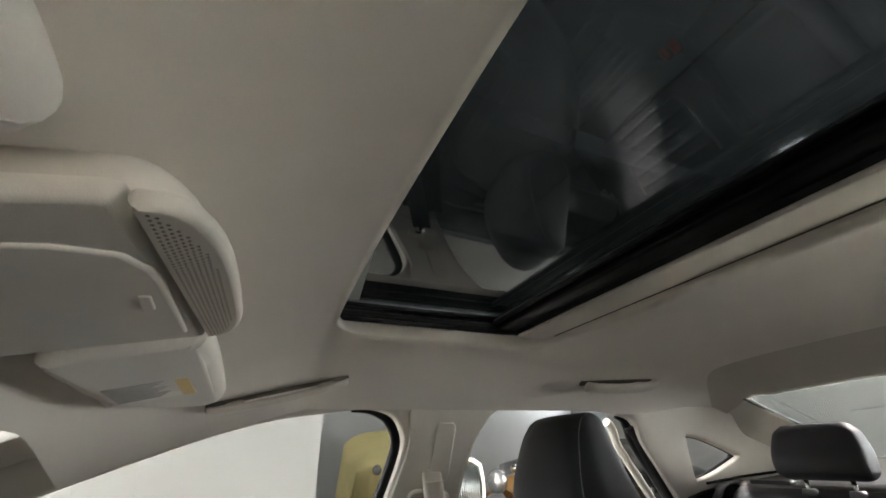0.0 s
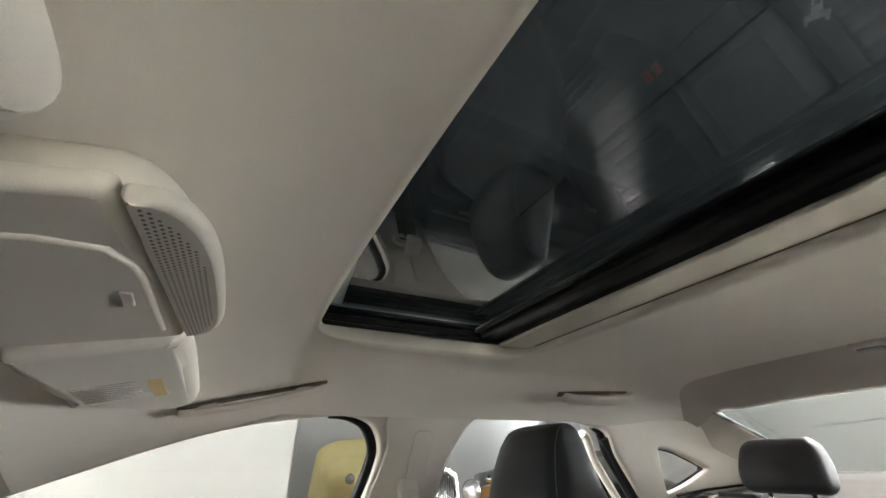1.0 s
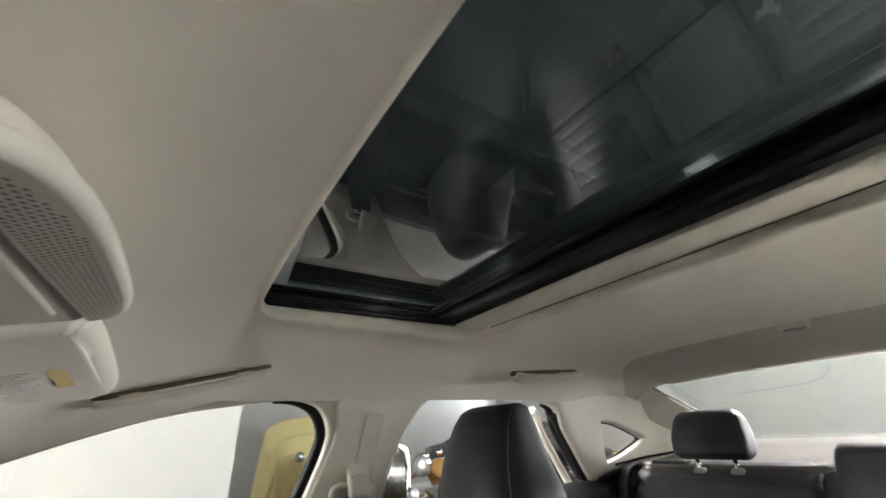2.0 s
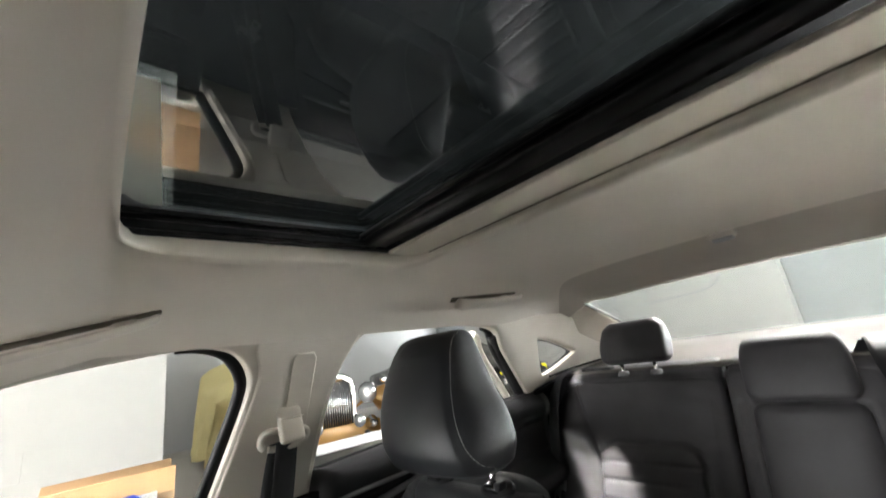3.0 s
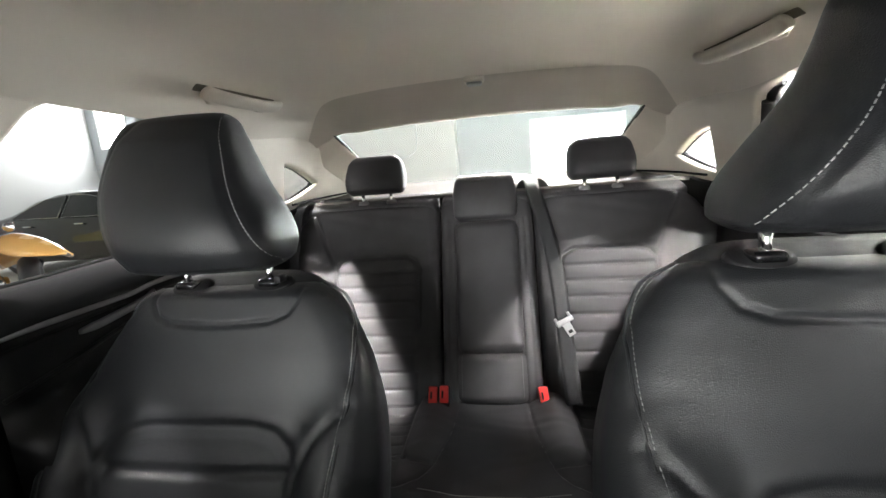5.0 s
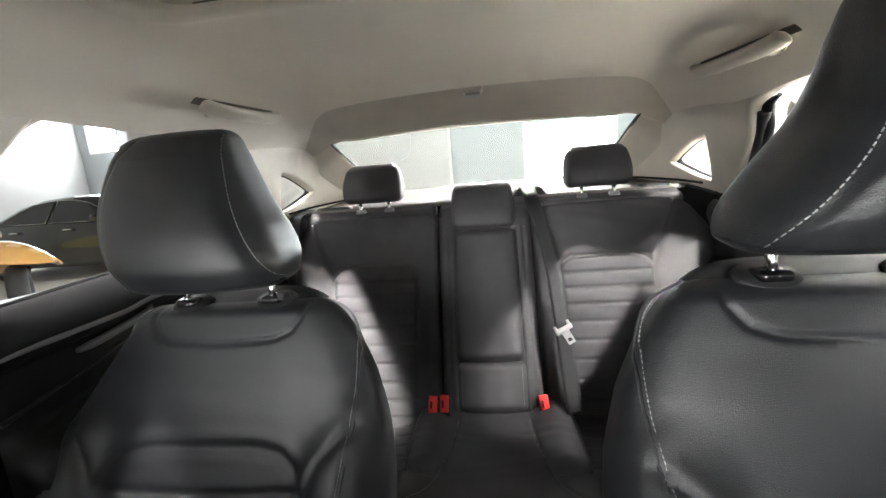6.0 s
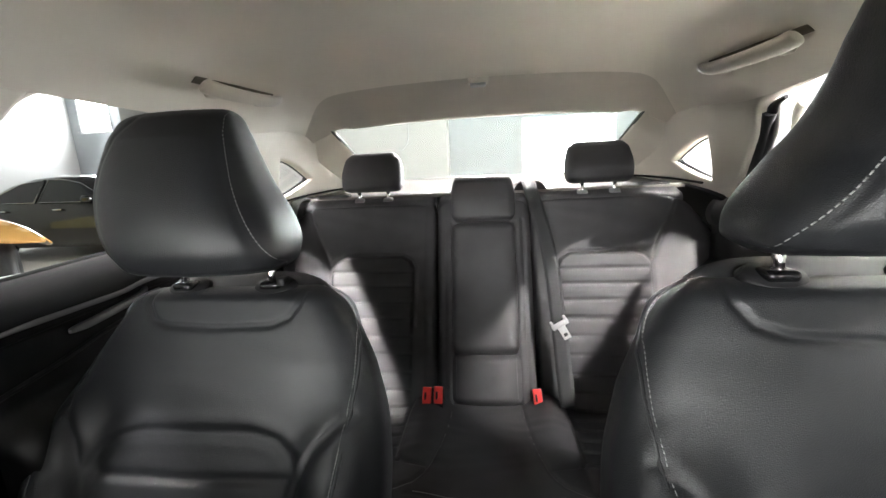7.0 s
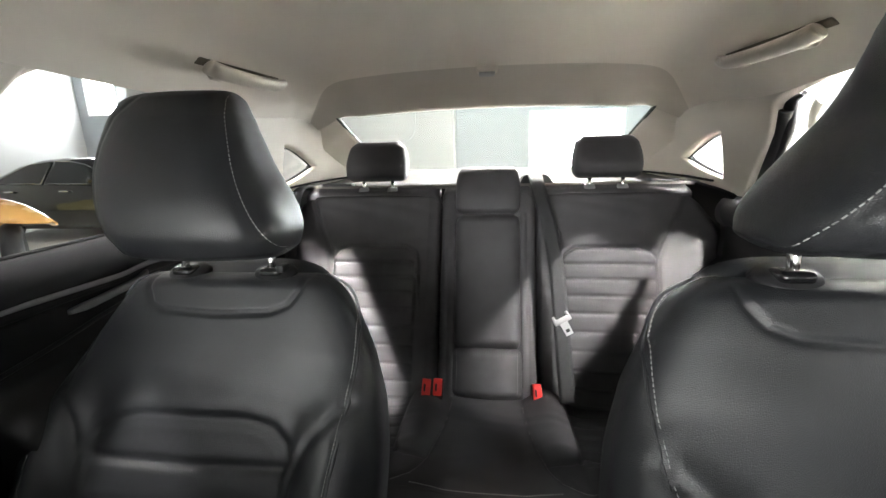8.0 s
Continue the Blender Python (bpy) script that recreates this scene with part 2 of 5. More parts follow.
def tube(name, points, radius, mat, parent=None, label="", closed=False, res=3, taper=None):
    """A bent round bar through points, as a mesh."""
    cu = bpy.data.curves.new(name, "CURVE")
    cu.dimensions, cu.bevel_depth, cu.bevel_resolution, cu.use_fill_caps = "3D", radius, res, True
    sp = cu.splines.new("POLY")
    sp.points.add(len(points) - 1)
    for p, q in zip(sp.points, points):
        p.co = (*q, 1)
    if taper:
        for i, p in enumerate(sp.points):
            p.radius = taper(i / (len(points) - 1))
    sp.use_cyclic_u = closed
    tmp = bpy.data.objects.new("tmp", cu)
    mesh = bpy.data.meshes.new_from_object(tmp)
    bpy.data.objects.remove(tmp)
    mesh.name = name
    mesh.materials.clear()
    return link_mesh(name, mesh, mat, parent, label)


def smooth_line(points, n=40, closed=False):
    """Catmull-Rom through the points."""
    p = [Vector(q) for q in points]
    k = len(p)
    out = []
    spans = k if closed else k - 1
    for i in range(spans):
        a, b, c, d = (p[(i - 1) % k] if closed or i else p[0], p[i], p[(i + 1) % k], p[(i + 2) % k] if closed or i + 2 < k else p[-1])
        steps = max(2, n // spans)
        for s in range(steps):
            t = s / steps
            out.append(0.5 * ((2 * b) + (c - a) * t + (2 * a - 5 * b + 4 * c - d) * t * t + (3 * b - a - 3 * c + d) * t ** 3))
    if not closed:
        out.append(p[-1])
    return out


def sheet(name, outline, holes, place, mat, parent=None, label="", half=0.012, bevel=0.005, dense=0.0):
    """A flat plate with an outline and holes in the plane (a, b), then laid into the world by place(a, b, c)."""
    cu = bpy.data.curves.new(name, "CURVE")
    cu.dimensions, cu.fill_mode, cu.extrude, cu.bevel_depth, cu.bevel_resolution = "2D", "BOTH", max(0.0005, half - bevel), bevel, 2
    cu.offset = -bevel
    for line in [outline, *holes]:
        sp = cu.splines.new("POLY")
        sp.points.add(len(line) - 1)
        for p, q in zip(sp.points, line):
            p.co = (q[0], q[1], 0, 1)
        sp.use_cyclic_u = True
    tmp = bpy.data.objects.new("tmp", cu)
    mesh = bpy.data.meshes.new_from_object(tmp)
    bpy.data.objects.remove(tmp)
    mesh.name = name
    mesh.materials.clear()
    bm = bmesh.new()
    bm.from_mesh(mesh)
    bmesh.ops.remove_doubles(bm, verts=bm.verts, dist=0.0001)
    for _ in range(6 if dense else 0):
        bmesh.ops.subdivide_edges(bm, edges=[e for e in bm.edges if e.calc_length() > dense], cuts=1)
        bmesh.ops.triangulate(bm, faces=bm.faces)
    for v in bm.verts:
        v.co = place(v.co.x, v.co.y, v.co.z)
    bmesh.ops.recalc_face_normals(bm, faces=bm.faces)
    bm.to_mesh(mesh)
    bm.free()
    ob = link_mesh(name, mesh, mat, parent, label, smooth=bool(dense))
    if dense:
        mesh.set_sharp_from_angle(angle=radians(32))
    return ob


def near_line(x, z, lines):
    """Distance from the points to the nearest of the polylines."""
    best = np.full(x.shape, 9.0)
    for line in lines:
        for (ax, az), (bx, bz) in zip(line, line[1:]):
            dx, dz = bx - ax, bz - az
            t = np.clip(((x - ax) * dx + (z - az) * dz) / (dx * dx + dz * dz + 1e-12), 0, 1)
            best = np.minimum(best, np.hypot(x - ax - t * dx, z - az - t * dz))
    return best


def inside(x, z, poly):
    res = np.zeros(x.shape, bool)
    for (ax, az), (bx, bz) in zip(poly, poly[1:] + poly[:1]):
        cross = ((az > z) != (bz > z)) & (x < (bx - ax) * (z - az) / (bz - az + 1e-12) + ax)
        res ^= cross
    return res


def pad_mesh(half_width, centre, thick, s0, s1, front=None, ring=200, rows=120, power=4.0, end=0.04, drift=None):
    """An upholstered pad that stands on z = s0 and rises to s1, its face towards -y. half_width, centre and thick are
    functions of the height; front(x, z) moves the face forward; end: how round its two ends are; drift(z): shift in y."""
    u = np.linspace(0, 1, rows)
    s = s0 + (s1 - s0) * (0.5 - 0.5 * np.cos(np.pi * u)) * 0.5 + (s1 - s0) * u * 0.5
    c = 0.5 ** (1 / power)
    wide = np.linspace(-c, c, int(ring * 0.40), endpoint=False)
    deep = np.linspace(-c, c, int(ring * 0.10), endpoint=False)
    ex = np.concatenate([(1 - np.abs(deep) ** power) ** (1 / power), -wide, -(1 - np.abs(deep) ** power) ** (1 / power), wide])
    ey = np.concatenate([deep, (1 - np.abs(wide) ** power) ** (1 / power), -deep, -(1 - np.abs(wide) ** power) ** (1 / power)])
    ring = len(ex)
    grid = np.zeros((rows, ring, 3))
    for i, z in enumerate(s):
        d = min(z - s0, s1 - z)
        k = math.sqrt(max(0.0, 1 - (max(0.0, end - d) / end) ** 2))
        w = half_width(z) - end * (1 - k) * 0.7
        t = thick(z) * 0.5 * (0.12 + 0.88 * k)
        x = centre(z) + w * ex
        y = t * ey
        if front:
            y = np.where(ey < 0.2, y - front(x, np.full(ring, z)) * np.clip((0.2 - ey) / 0.8, 0, 1) * (0.2 + 0.8 * k), y)
        grid[i, :, 0], grid[i, :, 1], grid[i, :, 2] = x, y + (drift(z) if drift else 0), z
    verts, faces = lattice(grid, closed_u=True)
    faces.append(tuple(range(ring))[::-1])
    faces.append(tuple(range((rows - 1) * ring, rows * ring)))
    return verts, faces


def curve_of(pairs):
    """A smooth function through (height, value) pairs."""
    zs, vs = [p[0] for p in pairs], [p[1] for p in pairs]
    def f(z):
        t = np.interp(z, zs, np.arange(len(zs)))
        i = int(min(len(zs) - 2, math.floor(t)))
        a, b = vs[i], vs[i + 1]
        ma = (vs[min(i + 1, len(vs) - 1)] - vs[max(i - 1, 0)]) / 2
        mb = (vs[min(i + 2, len(vs) - 1)] - vs[i]) / 2
        h = t - i
        return float((2 * h ** 3 - 3 * h * h + 1) * a + (h ** 3 - 2 * h * h + h) * ma + (3 * h * h - 2 * h ** 3) * b + (h ** 3 - h * h) * mb)
    return f


def stitches(name, line, y_of, parent, gap=0.0054, length=0.0039, r=0.00060, label="pale grey thread stitching"):
    """A row of small raised thread bars along a line (x, z), at y_of(x, z)."""
    verts, faces = [], []
    carry = 0.0
    for (ax, az), (bx, bz) in zip(line, line[1:]):
        seg = math.hypot(bx - ax, bz - az)
        d = carry
        while d < seg:
            tx, tz = (bx - ax) / seg, (bz - az) / seg
            nx, nz = -tz, tx
            x0, z0 = ax + tx * d, az + tz * d
            x1, z1 = x0 + tx * length, z0 + tz * length
            k = len(verts)
            for x, z in ((x0, z0), (x1, z1)):
                y = y_of(x, z)
                verts += [(x + nx * r, y + r, z + nz * r), (x, y - 1.2 * r, z), (x - nx * r, y + r, z - nz * r)]
            faces += [(k, k + 1, k + 4, k + 3), (k + 1, k + 2, k + 5, k + 4), (k, k + 2, k + 1), (k + 3, k + 4, k + 5)]
            d += gap
        carry = d - seg
    ob = from_faces(name, verts, faces, STITCH, parent, label)
    return tagged(ob, kind="stuff")


def pad_face(half_width, centre, thick, s0, s1, front=None, power=4.0, end=0.04, drift=None, **unused):
    """The y of a pad's face at (x, z)."""
    def y_of(x, z):
        d = min(z - s0, s1 - z)
        k = math.sqrt(max(0.0, 1 - (max(0.0, end - d) / end) ** 2))
        w = half_width(z) - end * (1 - k) * 0.7
        t = thick(z) * 0.5 * (0.12 + 0.88 * k)
        e = min(0.999, abs(x - centre(z)) / w)
        ey = -((1 - e ** power) ** (1 / power))
        y = t * ey
        if front:
            y -= float(front(np.array([x]), np.array([z]))[0]) * min(1, max(0, (0.2 - ey) / 0.8)) * (0.2 + 0.8 * k)
        return y + (drift(z) if drift else 0)
    return y_of


def pad(name, spec, mat, parent, label=""):
    verts, faces = pad_mesh(**spec)
    return from_faces(name, verts, faces, mat, parent, label)


def flat(v):
    return lambda z: v


# ---- garage ----
X_SIDE, Y_BACK, Z_TOP = -11.0, 9.2, 4.5


def block(name, lo, hi, mat, kind="structure", label="", category="", bevel=0.0, parent=None):
    ob = part(name, box_bm(lo, hi, bevel), mat, parent, smooth=False)
    return tagged(ob, label, category, "", kind)


block("floor", (-11.4, -9.4, -0.2), (6.4, 9.6, 0.0), CONCRETE, label="smooth pale grey concrete garage floor", category="floor")
block("ceiling", (-11.4, -9.4, Z_TOP), (6.4, 9.6, Z_TOP + 0.2), CEILING, label="dark grey garage ceiling deck", category="ceiling")
block("wall_west", (X_SIDE - 0.3, -9.2, 0), (X_SIDE, 9.2, Z_TOP), WALL_PALE, label="pale grey painted garage side wall", category="wall")
block("wall_east", (4.2, -9.2, 0), (4.5, 9.2, Z_TOP), WALL_WHITE, label="white painted garage side wall", category="wall")


def wall_with_openings(name, y0, y1, holes, mat, label):
    """A wall across the garage, with rectangular holes (x0, x1, z0, z1)."""
    place = lambda a, b, c: Vector((a, (y0 + y1) / 2 + c, b))
    outline = [(X_SIDE - 0.3, 0), (4.5, 0), (4.5, Z_TOP), (X_SIDE - 0.3, Z_TOP)]
    rects = [[(a, c), (b, c), (b, d), (a, d)] for a, b, c, d in holes]
    ob = sheet(name, outline, rects, place, mat, half=abs(y1 - y0) / 2, bevel=0.002)
    return tagged(ob, label, "wall", "", "structure")


wall_with_openings("wall_north", Y_BACK, Y_BACK + 0.3, [(-10.72, -9.78, 2.66, 3.85), (0.86, 3.0, 0.05, 2.36)], WALL_GREY, "pale blue-grey painted end wall with a door and a window")
wall_with_openings("wall_south", -9.3, -9.0, [(-3.7, 0.3, 0.7, 2.9)], WALL_GREY, "pale grey painted garage front wall, opened for the added fill window")
block("wall_pier", (-8.9, 8.6, 0), (-0.86, Y_BACK - 0.002, Z_TOP), WALL_WHITE, label="white painted wall pier standing proud of the end wall", category="wall")


def framed_window(name, x0, x1, z0, z1, y, bars, label):
    win = empty(name, ((x0 + x1) / 2, y, z0), label, "window", "", "structure")
    t = 0.05
    for lo, hi in (((x0, z0), (x0 + t, z1)), ((x1 - t, z0), (x1, z1)), ((x0 + t, z0), (x1 - t, z0 + t)), ((x0 + t, z1 - t), (x1 - t, z1))):
        part("frame", box_bm((lo[0], y - 0.03, lo[1]), (hi[0], y + 0.05, hi[1]), 0.004), WHITEPRINT, win, smooth=False)
    xs = [x0 + t] + [b for b in bars] + [x1 - t]
    for b in bars:
        part("mullion", box_bm((b - 0.02, y - 0.02, z0 + t), (b + 0.02, y + 0.04, z1 - t), 0.004), WHITEPRINT, win, smooth=False)
    for a, b in zip(xs, xs[1:]):
        part("pane", box_bm((a, y + 0.06, z0 + t), (b, y + 0.07, z1 - t), 0), DAYLIGHT, win, "bright daylit pane", smooth=False)
    return win


framed_window("window_1", -10.72, -9.78, 2.66, 3.85, Y_BACK + 0.02, [], "small high window full of daylight")
framed_window("door_1", 0.86, 3.0, 0.05, 2.36, Y_BACK + 0.02, [1.93], "wide white-framed glazed door full of daylight")
framed_window("front_fill_window", -3.7, 0.3, 0.7, 2.9, -9.12, [-2.37, -1.03], "unseen wide window added for soft light from the front")
cable = tube("cable", smooth_line([(-3.4, 8.57, 1.62), (-2.6, 8.58, 1.66), (-2.0, 8.58, 1.72), (-1.75, 8.58, 1.95), (-1.74, 8.58, 2.7)], 30), 0.012, WALL_GREY)
tagged(cable, "thin pale cable sagging along the white wall", "cable")

# near partition of painted blocks
partition = block("wall_partition", (-4.3, -8.9, 0), (-4.02, 0.08, Z_TOP), WALL_WHITE, label="white painted concrete block partition wall", category="wall")
stone = bpy.data.meshes.new("block")
sb = box_bm((0.0, 0.0, 0.0), (0.026, 0.3988, 0.1988), 0.0012, 1)
bmesh.ops.recalc_face_normals(sb, faces=sb.faces)
sb.to_mesh(stone)
sb.free()
stone.materials.append(WALL_WHITE)
for row in range(3, 12):
    for col in range(8):
        y = 0.08 - 0.4 * (col + 1) - (0.2 if row % 2 else 0)
        if y < -3.3:
            continue
        ob = new("block", stone)
        ob.matrix_world = Matrix.Translation((-4.041, y + 0.0006, row * 0.2 + 0.0006))
        ob.parent = partition


def unseen_ceiling_lamp(x, y, long):
    lamp = empty("unseen_ceiling_lamp", (x, y, Z_TOP), "slim white ceiling lamp added out of view, switched on", "lamp", "ceiling lamps")
    part("housing", box_bm((x - long / 2 - 0.05, y - 0.11, 4.32), (x + long / 2 + 0.05, y + 0.11, 4.5), 0.01), WHITEPRINT, lamp)
    part("diffuser", box_bm((x - long / 2, y - 0.08, 4.29), (x + long / 2, y + 0.08, 4.319), 0.005), LED, lamp, "glowing white diffuser")


for lx, ly, watts, aim, beam, long in LAMPS:
    unseen_ceiling_lamp(lx, ly, long)
for bx in (-8.0, -4.6, -2.2, 2.2):
    block("ceiling_beam", (bx - 0.09, -9.0, 4.2), (bx + 0.09, 9.2, 4.498), CEILING, label="dark steel roof beam", category="beam")

pipe = tube("conduit", [(-3.9, 2.74, 4.40), (-1.0, 2.74, 4.40), (2.0, 2.74, 4.40)], 0.022, RUBBER)
tagged(pipe, "thin dark conduit under the garage ceiling", "conduit")

# ---- cabin shell ----


def belt(y):
    return float(np.interp(y, [-1.4, -0.3, -0.06, 0.2, 0.74, 1.2], [0.985, 1.0, 1.025, 1.04, 1.058, 1.075]))


def wall_x(y, z):
    """Half the cabin's width at the trim's face."""
    return 0.74 - 0.42 * (z - 0.95) - 0.25 * max(0.0, y - 0.95) ** 1.5 - 0.10 * max(0.0, -0.85 - y) ** 1.5


def liner_z(x, y):
    d = max(0.0, -0.43 - y)
    r = min(1.0, max(0.0, (y - 0.42) / 0.42))
    r = r * r * (3 - 2 * r)
    a = abs(x)
    bend = 0.5 * ((a - 0.455) + math.sqrt((a - 0.455) ** 2 + 0.028 ** 2)) - 0.0005
    z = 1.404 - (1 - 0.42 * r) * (0.10 * max(0.0, a - 0.20) ** 2 + 0.66 * bend)
    z -= 0.25 * d + 0.35 * d * d
    z -= 0.10 * max(0.0, y - 0.25) ** 2
    return z


def rear_line(x):
    d = max(0.0, abs(x) - 0.37)
    bent = min(d, 0.13)
    return 0.558 + 0.28 * x * x + 4.2 * bent * bent + 1.09 * (d - bent)


def rounded_rect(x0, x1, y0, y1, r, n=10, steps=24):
    pts = []
    for cx, cy, a0 in ((x1 - r, y1 - r, 0), (x0 + r, y1 - r, 90), (x0 + r, y0 + r, 180), (x1 - r, y0 + r, 270)):
        for i in range(n + 1):
            a = radians(a0 + 90 * i / n)
            pts.append((cx + r * math.cos(a), cy + r * math.sin(a)))
    out = []
    for p, q in zip(pts, pts[1:] + pts[:1]):
        d = math.hypot(q[0] - p[0], q[1] - p[1])
        k = max(1, int(d * steps / 0.264))
        out += [(p[0] + (q[0] - p[0]) * i / k, p[1] + (q[1] - p[1]) * i / k) for i in range(k)]
    return out


SUN_X, SUN_Y0, SUN_Y1 = 0.375, -0.432, 0.012
hole = [(x, y - (0.010 * (1 - (x / SUN_X) ** 2) if y < -0.2 else 0.0)) for x, y in rounded_rect(-SUN_X, SUN_X, SUN_Y0 + 0.010, SUN_Y1, 0.055, 24, 72)]


def outer_point(x, y):
    """From the roof opening's middle through (x, y) to the liner's border."""
    cy = -0.2
    dx, dy = x, y - cy
    lo, hi = 1.0, 40.0
    for _ in range(40):
        m = (lo + hi) / 2
        px, py = dx * m, cy + dy * m
        side = 0.592 + 0.010 * min(1.0, max(0.0, (py - 0.3) / 0.3)) - 0.06 * max(0.0, -0.5 - py)
        ok = abs(px) < side and -0.84 + 0.18 * px * px < py < min(rear_line(px), 0.93)
        lo, hi = (m, hi) if ok else (lo, m)
    return dx * lo, cy + dy * lo


def liner_border():
    """A border point for each point of the roof opening, spread evenly round the corners."""
    dense, keys = [], []
    for i, (p, q) in enumerate(zip(hole, hole[1:] + hole[:1])):
        for k in range(10):
            f = k / 10
            dense.append(outer_point(p[0] + (q[0] - p[0]) * f, p[1] + (q[1] - p[1]) * f))
    dense = np.array(dense)
    step = np.hypot(*(np.roll(dense, -1, axis=0) - dense).T)
    run = np.concatenate([[0.0], np.cumsum(step)])
    total, n = run[-1], len(hole)
    s = run[:-1:10]
    wide = np.concatenate([s - total, s, s + total])
    kernel = np.hanning(73)
    s = np.convolve(wide, kernel / kernel.sum(), "same")[n:2 * n]
    loop = np.vstack([dense, dense[:1]])
    return [(float(np.interp(v % total, run, loop[:, 0])), float(np.interp(v % total, run, loop[:, 1]))) for v in s]


def lip_weight(y):
    t = min(1.0, max(0.0, (y + 0.425) / 0.14))
    return t * t * (3 - 2 * t)


def liner_grid(lift=0.0, grow=1.0):
    rows = []
    outs = liner_border()
    for k in range(25):
        f = (k / 24) ** 1.25
        rows.append([(a[0] + (b[0] - a[0]) * f, a[1] + (b[1] - a[1]) * f) for a, b in zip(hole, outs)])
    return np.array([[(x, y, liner_z(x, y) + lift - (0 if lift else 0.007 * math.exp(-((math.hypot(x - a[0], y - a[1]) - 0.016) / 0.016) ** 2) * lip_weight(a[1]))) for (x, y), a in zip(row, hole)] for row in rows])


grid = liner_grid()
# rolled lip that turns up into the roof opening
lip = []
for dz, grow in ((0.034, 0.010), (0.022, 0.006), (0.012, 0.003), (0.004, 0.0), (-0.002, 0.0)):
    lip.append([(x * (1 + grow / 0.375), -0.21 + (y + 0.21) * (1 + grow / 0.222), liner_z(x, y) + dz) for x, y in hole])
lip = np.array(lip)
grid = np.concatenate([lip, grid[1:]])
headliner = surface("headliner", grid, LINER, closed_u=True)
tagged(headliner, "warm beige cloth headliner with a roof opening", "headliner", "", "structure")
roof = surface("roof_skin", liner_grid(0.06), CAR_SILVER, closed_u=True, thick=0.01)
tagged(roof, "painted steel car roof around a glass panel", "car roof", "", "structure")

# roof opening: sunshade, black frame and tinted glass
sunroof = empty("sunroof", (0, -0.2, 1.43), "dark tinted glass sunroof with a black frame", "sunroof")
part("sunshade", box_bm((-0.36, -0.055, 1.412), (0.36, 0.25, 1.420), 0.003), LINER, sunroof, "beige cloth-covered sliding shade, pushed back")
for s in (-1, 1):
    part("side_rail", box_bm((s * 0.399 - 0.03, -0.47, 1.423), (s * 0.399 + 0.03, 0.2, 1.455), 0.006), SEAL, sunroof)
    for k, dx in enumerate((0.366, 0.360)):
        part("side_seal", box_bm((s * dx - 0.004, -0.45, 1.418 + 0.006 * k), (s * dx + 0.004, -0.075, 1.430 + 0.006 * k), 0.003), SEAL, sunroof)
for k, (y0, y1, z0, z1) in enumerate(((-0.100, -0.058, 1.424, 1.440), (-0.112, -0.102, 1.434, 1.445))):
    part("rear_seal", box_bm((-0.36, y0, z0), (0.36, y1, z1), 0.005), SEAL, sunroof)
part("slit_strip", box_bm((-0.325, 0.0096, 1.4105), (0.325, 0.0116, 1.4135), 0.0006), HOLE_SHADE, sunroof, "brown strip painted as the dark slit behind the sliding shade")
sheet("frame", rounded_rect(-0.47, 0.47, -0.56, 0.30, 0.05), [rounded_rect(-0.364, 0.364, -0.470, -0.088, 0.02)], lambda a, b, c: Vector((a, b, 1.450 + c)), SEAL, sunroof, "black frame under the glass", half=0.004, bevel=0.002)
part("front_rail", box_bm((-0.36, -0.50, 1.440), (0.36, -0.462, 1.456), 0.004), SEAL, sunroof)
sheet("label", [(-0.363, -0.47), (-0.118, -0.47), (-0.118, -0.414), (-0.363, -0.384)], [], lambda a, b, c: Vector((a, b, 1.4570 + c)), PALE_FILM, sunroof, "pale translucent label on the glass", half=0.0006, bevel=0.0002)
part("pane", box_bm((-0.44, -0.50, 1.458), (0.44, 0.12, 1.462), 0), ROOF_GLASS, sunroof, "dark tinted glass", smooth=False)

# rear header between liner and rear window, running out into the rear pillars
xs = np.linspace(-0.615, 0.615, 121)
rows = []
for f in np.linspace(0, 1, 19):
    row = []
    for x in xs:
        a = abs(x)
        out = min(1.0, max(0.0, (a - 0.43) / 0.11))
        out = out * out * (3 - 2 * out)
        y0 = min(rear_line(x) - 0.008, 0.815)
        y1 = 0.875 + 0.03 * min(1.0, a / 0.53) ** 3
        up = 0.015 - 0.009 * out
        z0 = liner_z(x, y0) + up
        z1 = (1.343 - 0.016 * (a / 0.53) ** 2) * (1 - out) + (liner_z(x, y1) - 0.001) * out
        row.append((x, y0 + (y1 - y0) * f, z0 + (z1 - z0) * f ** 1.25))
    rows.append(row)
header = surface("rear_header", np.array(rows), HEADER_SHADED, thick=0.006)
tagged(header, "liner cloth panel curving down to the rear window, shade in its colour", "header panel", "", "structure")


def side_place(s):
    """Lays (y, z, depth) onto the leaning side of the cabin; s is -1 or 1."""
    def place(a, b, c):
        return Vector((s * (wall_x(a, b) + 0.02 + c), a, b))
    return place


A_TOP = [(-1.32, 0.93), (-1.30, 1.02), (-1.10, 1.135), (-0.92, 1.215), (-0.80, 1.262)]
front_hole = smooth_line([(-1.24, 0.99, 0), (-1.10, 1.058, 0), (-0.93, 1.128, 0), (-0.771, 1.189, 0), (-0.61, 1.246, 0), (-0.50, 1.276, 0), (-0.40, 1.291, 0), (-0.31, 1.300, 0), (-0.262, 1.294, 0), (-0.232, 1.277, 0), (-0.212, 1.240, 0), (-0.214, 1.20, 0), (-0.235, 1.12, 0), (-0.272, 0.99, 0)], 70)
front_hole = [(p.x, p.y) for p in front_hole] + [(-0.275, 0.94), (-1.24, 0.94)]
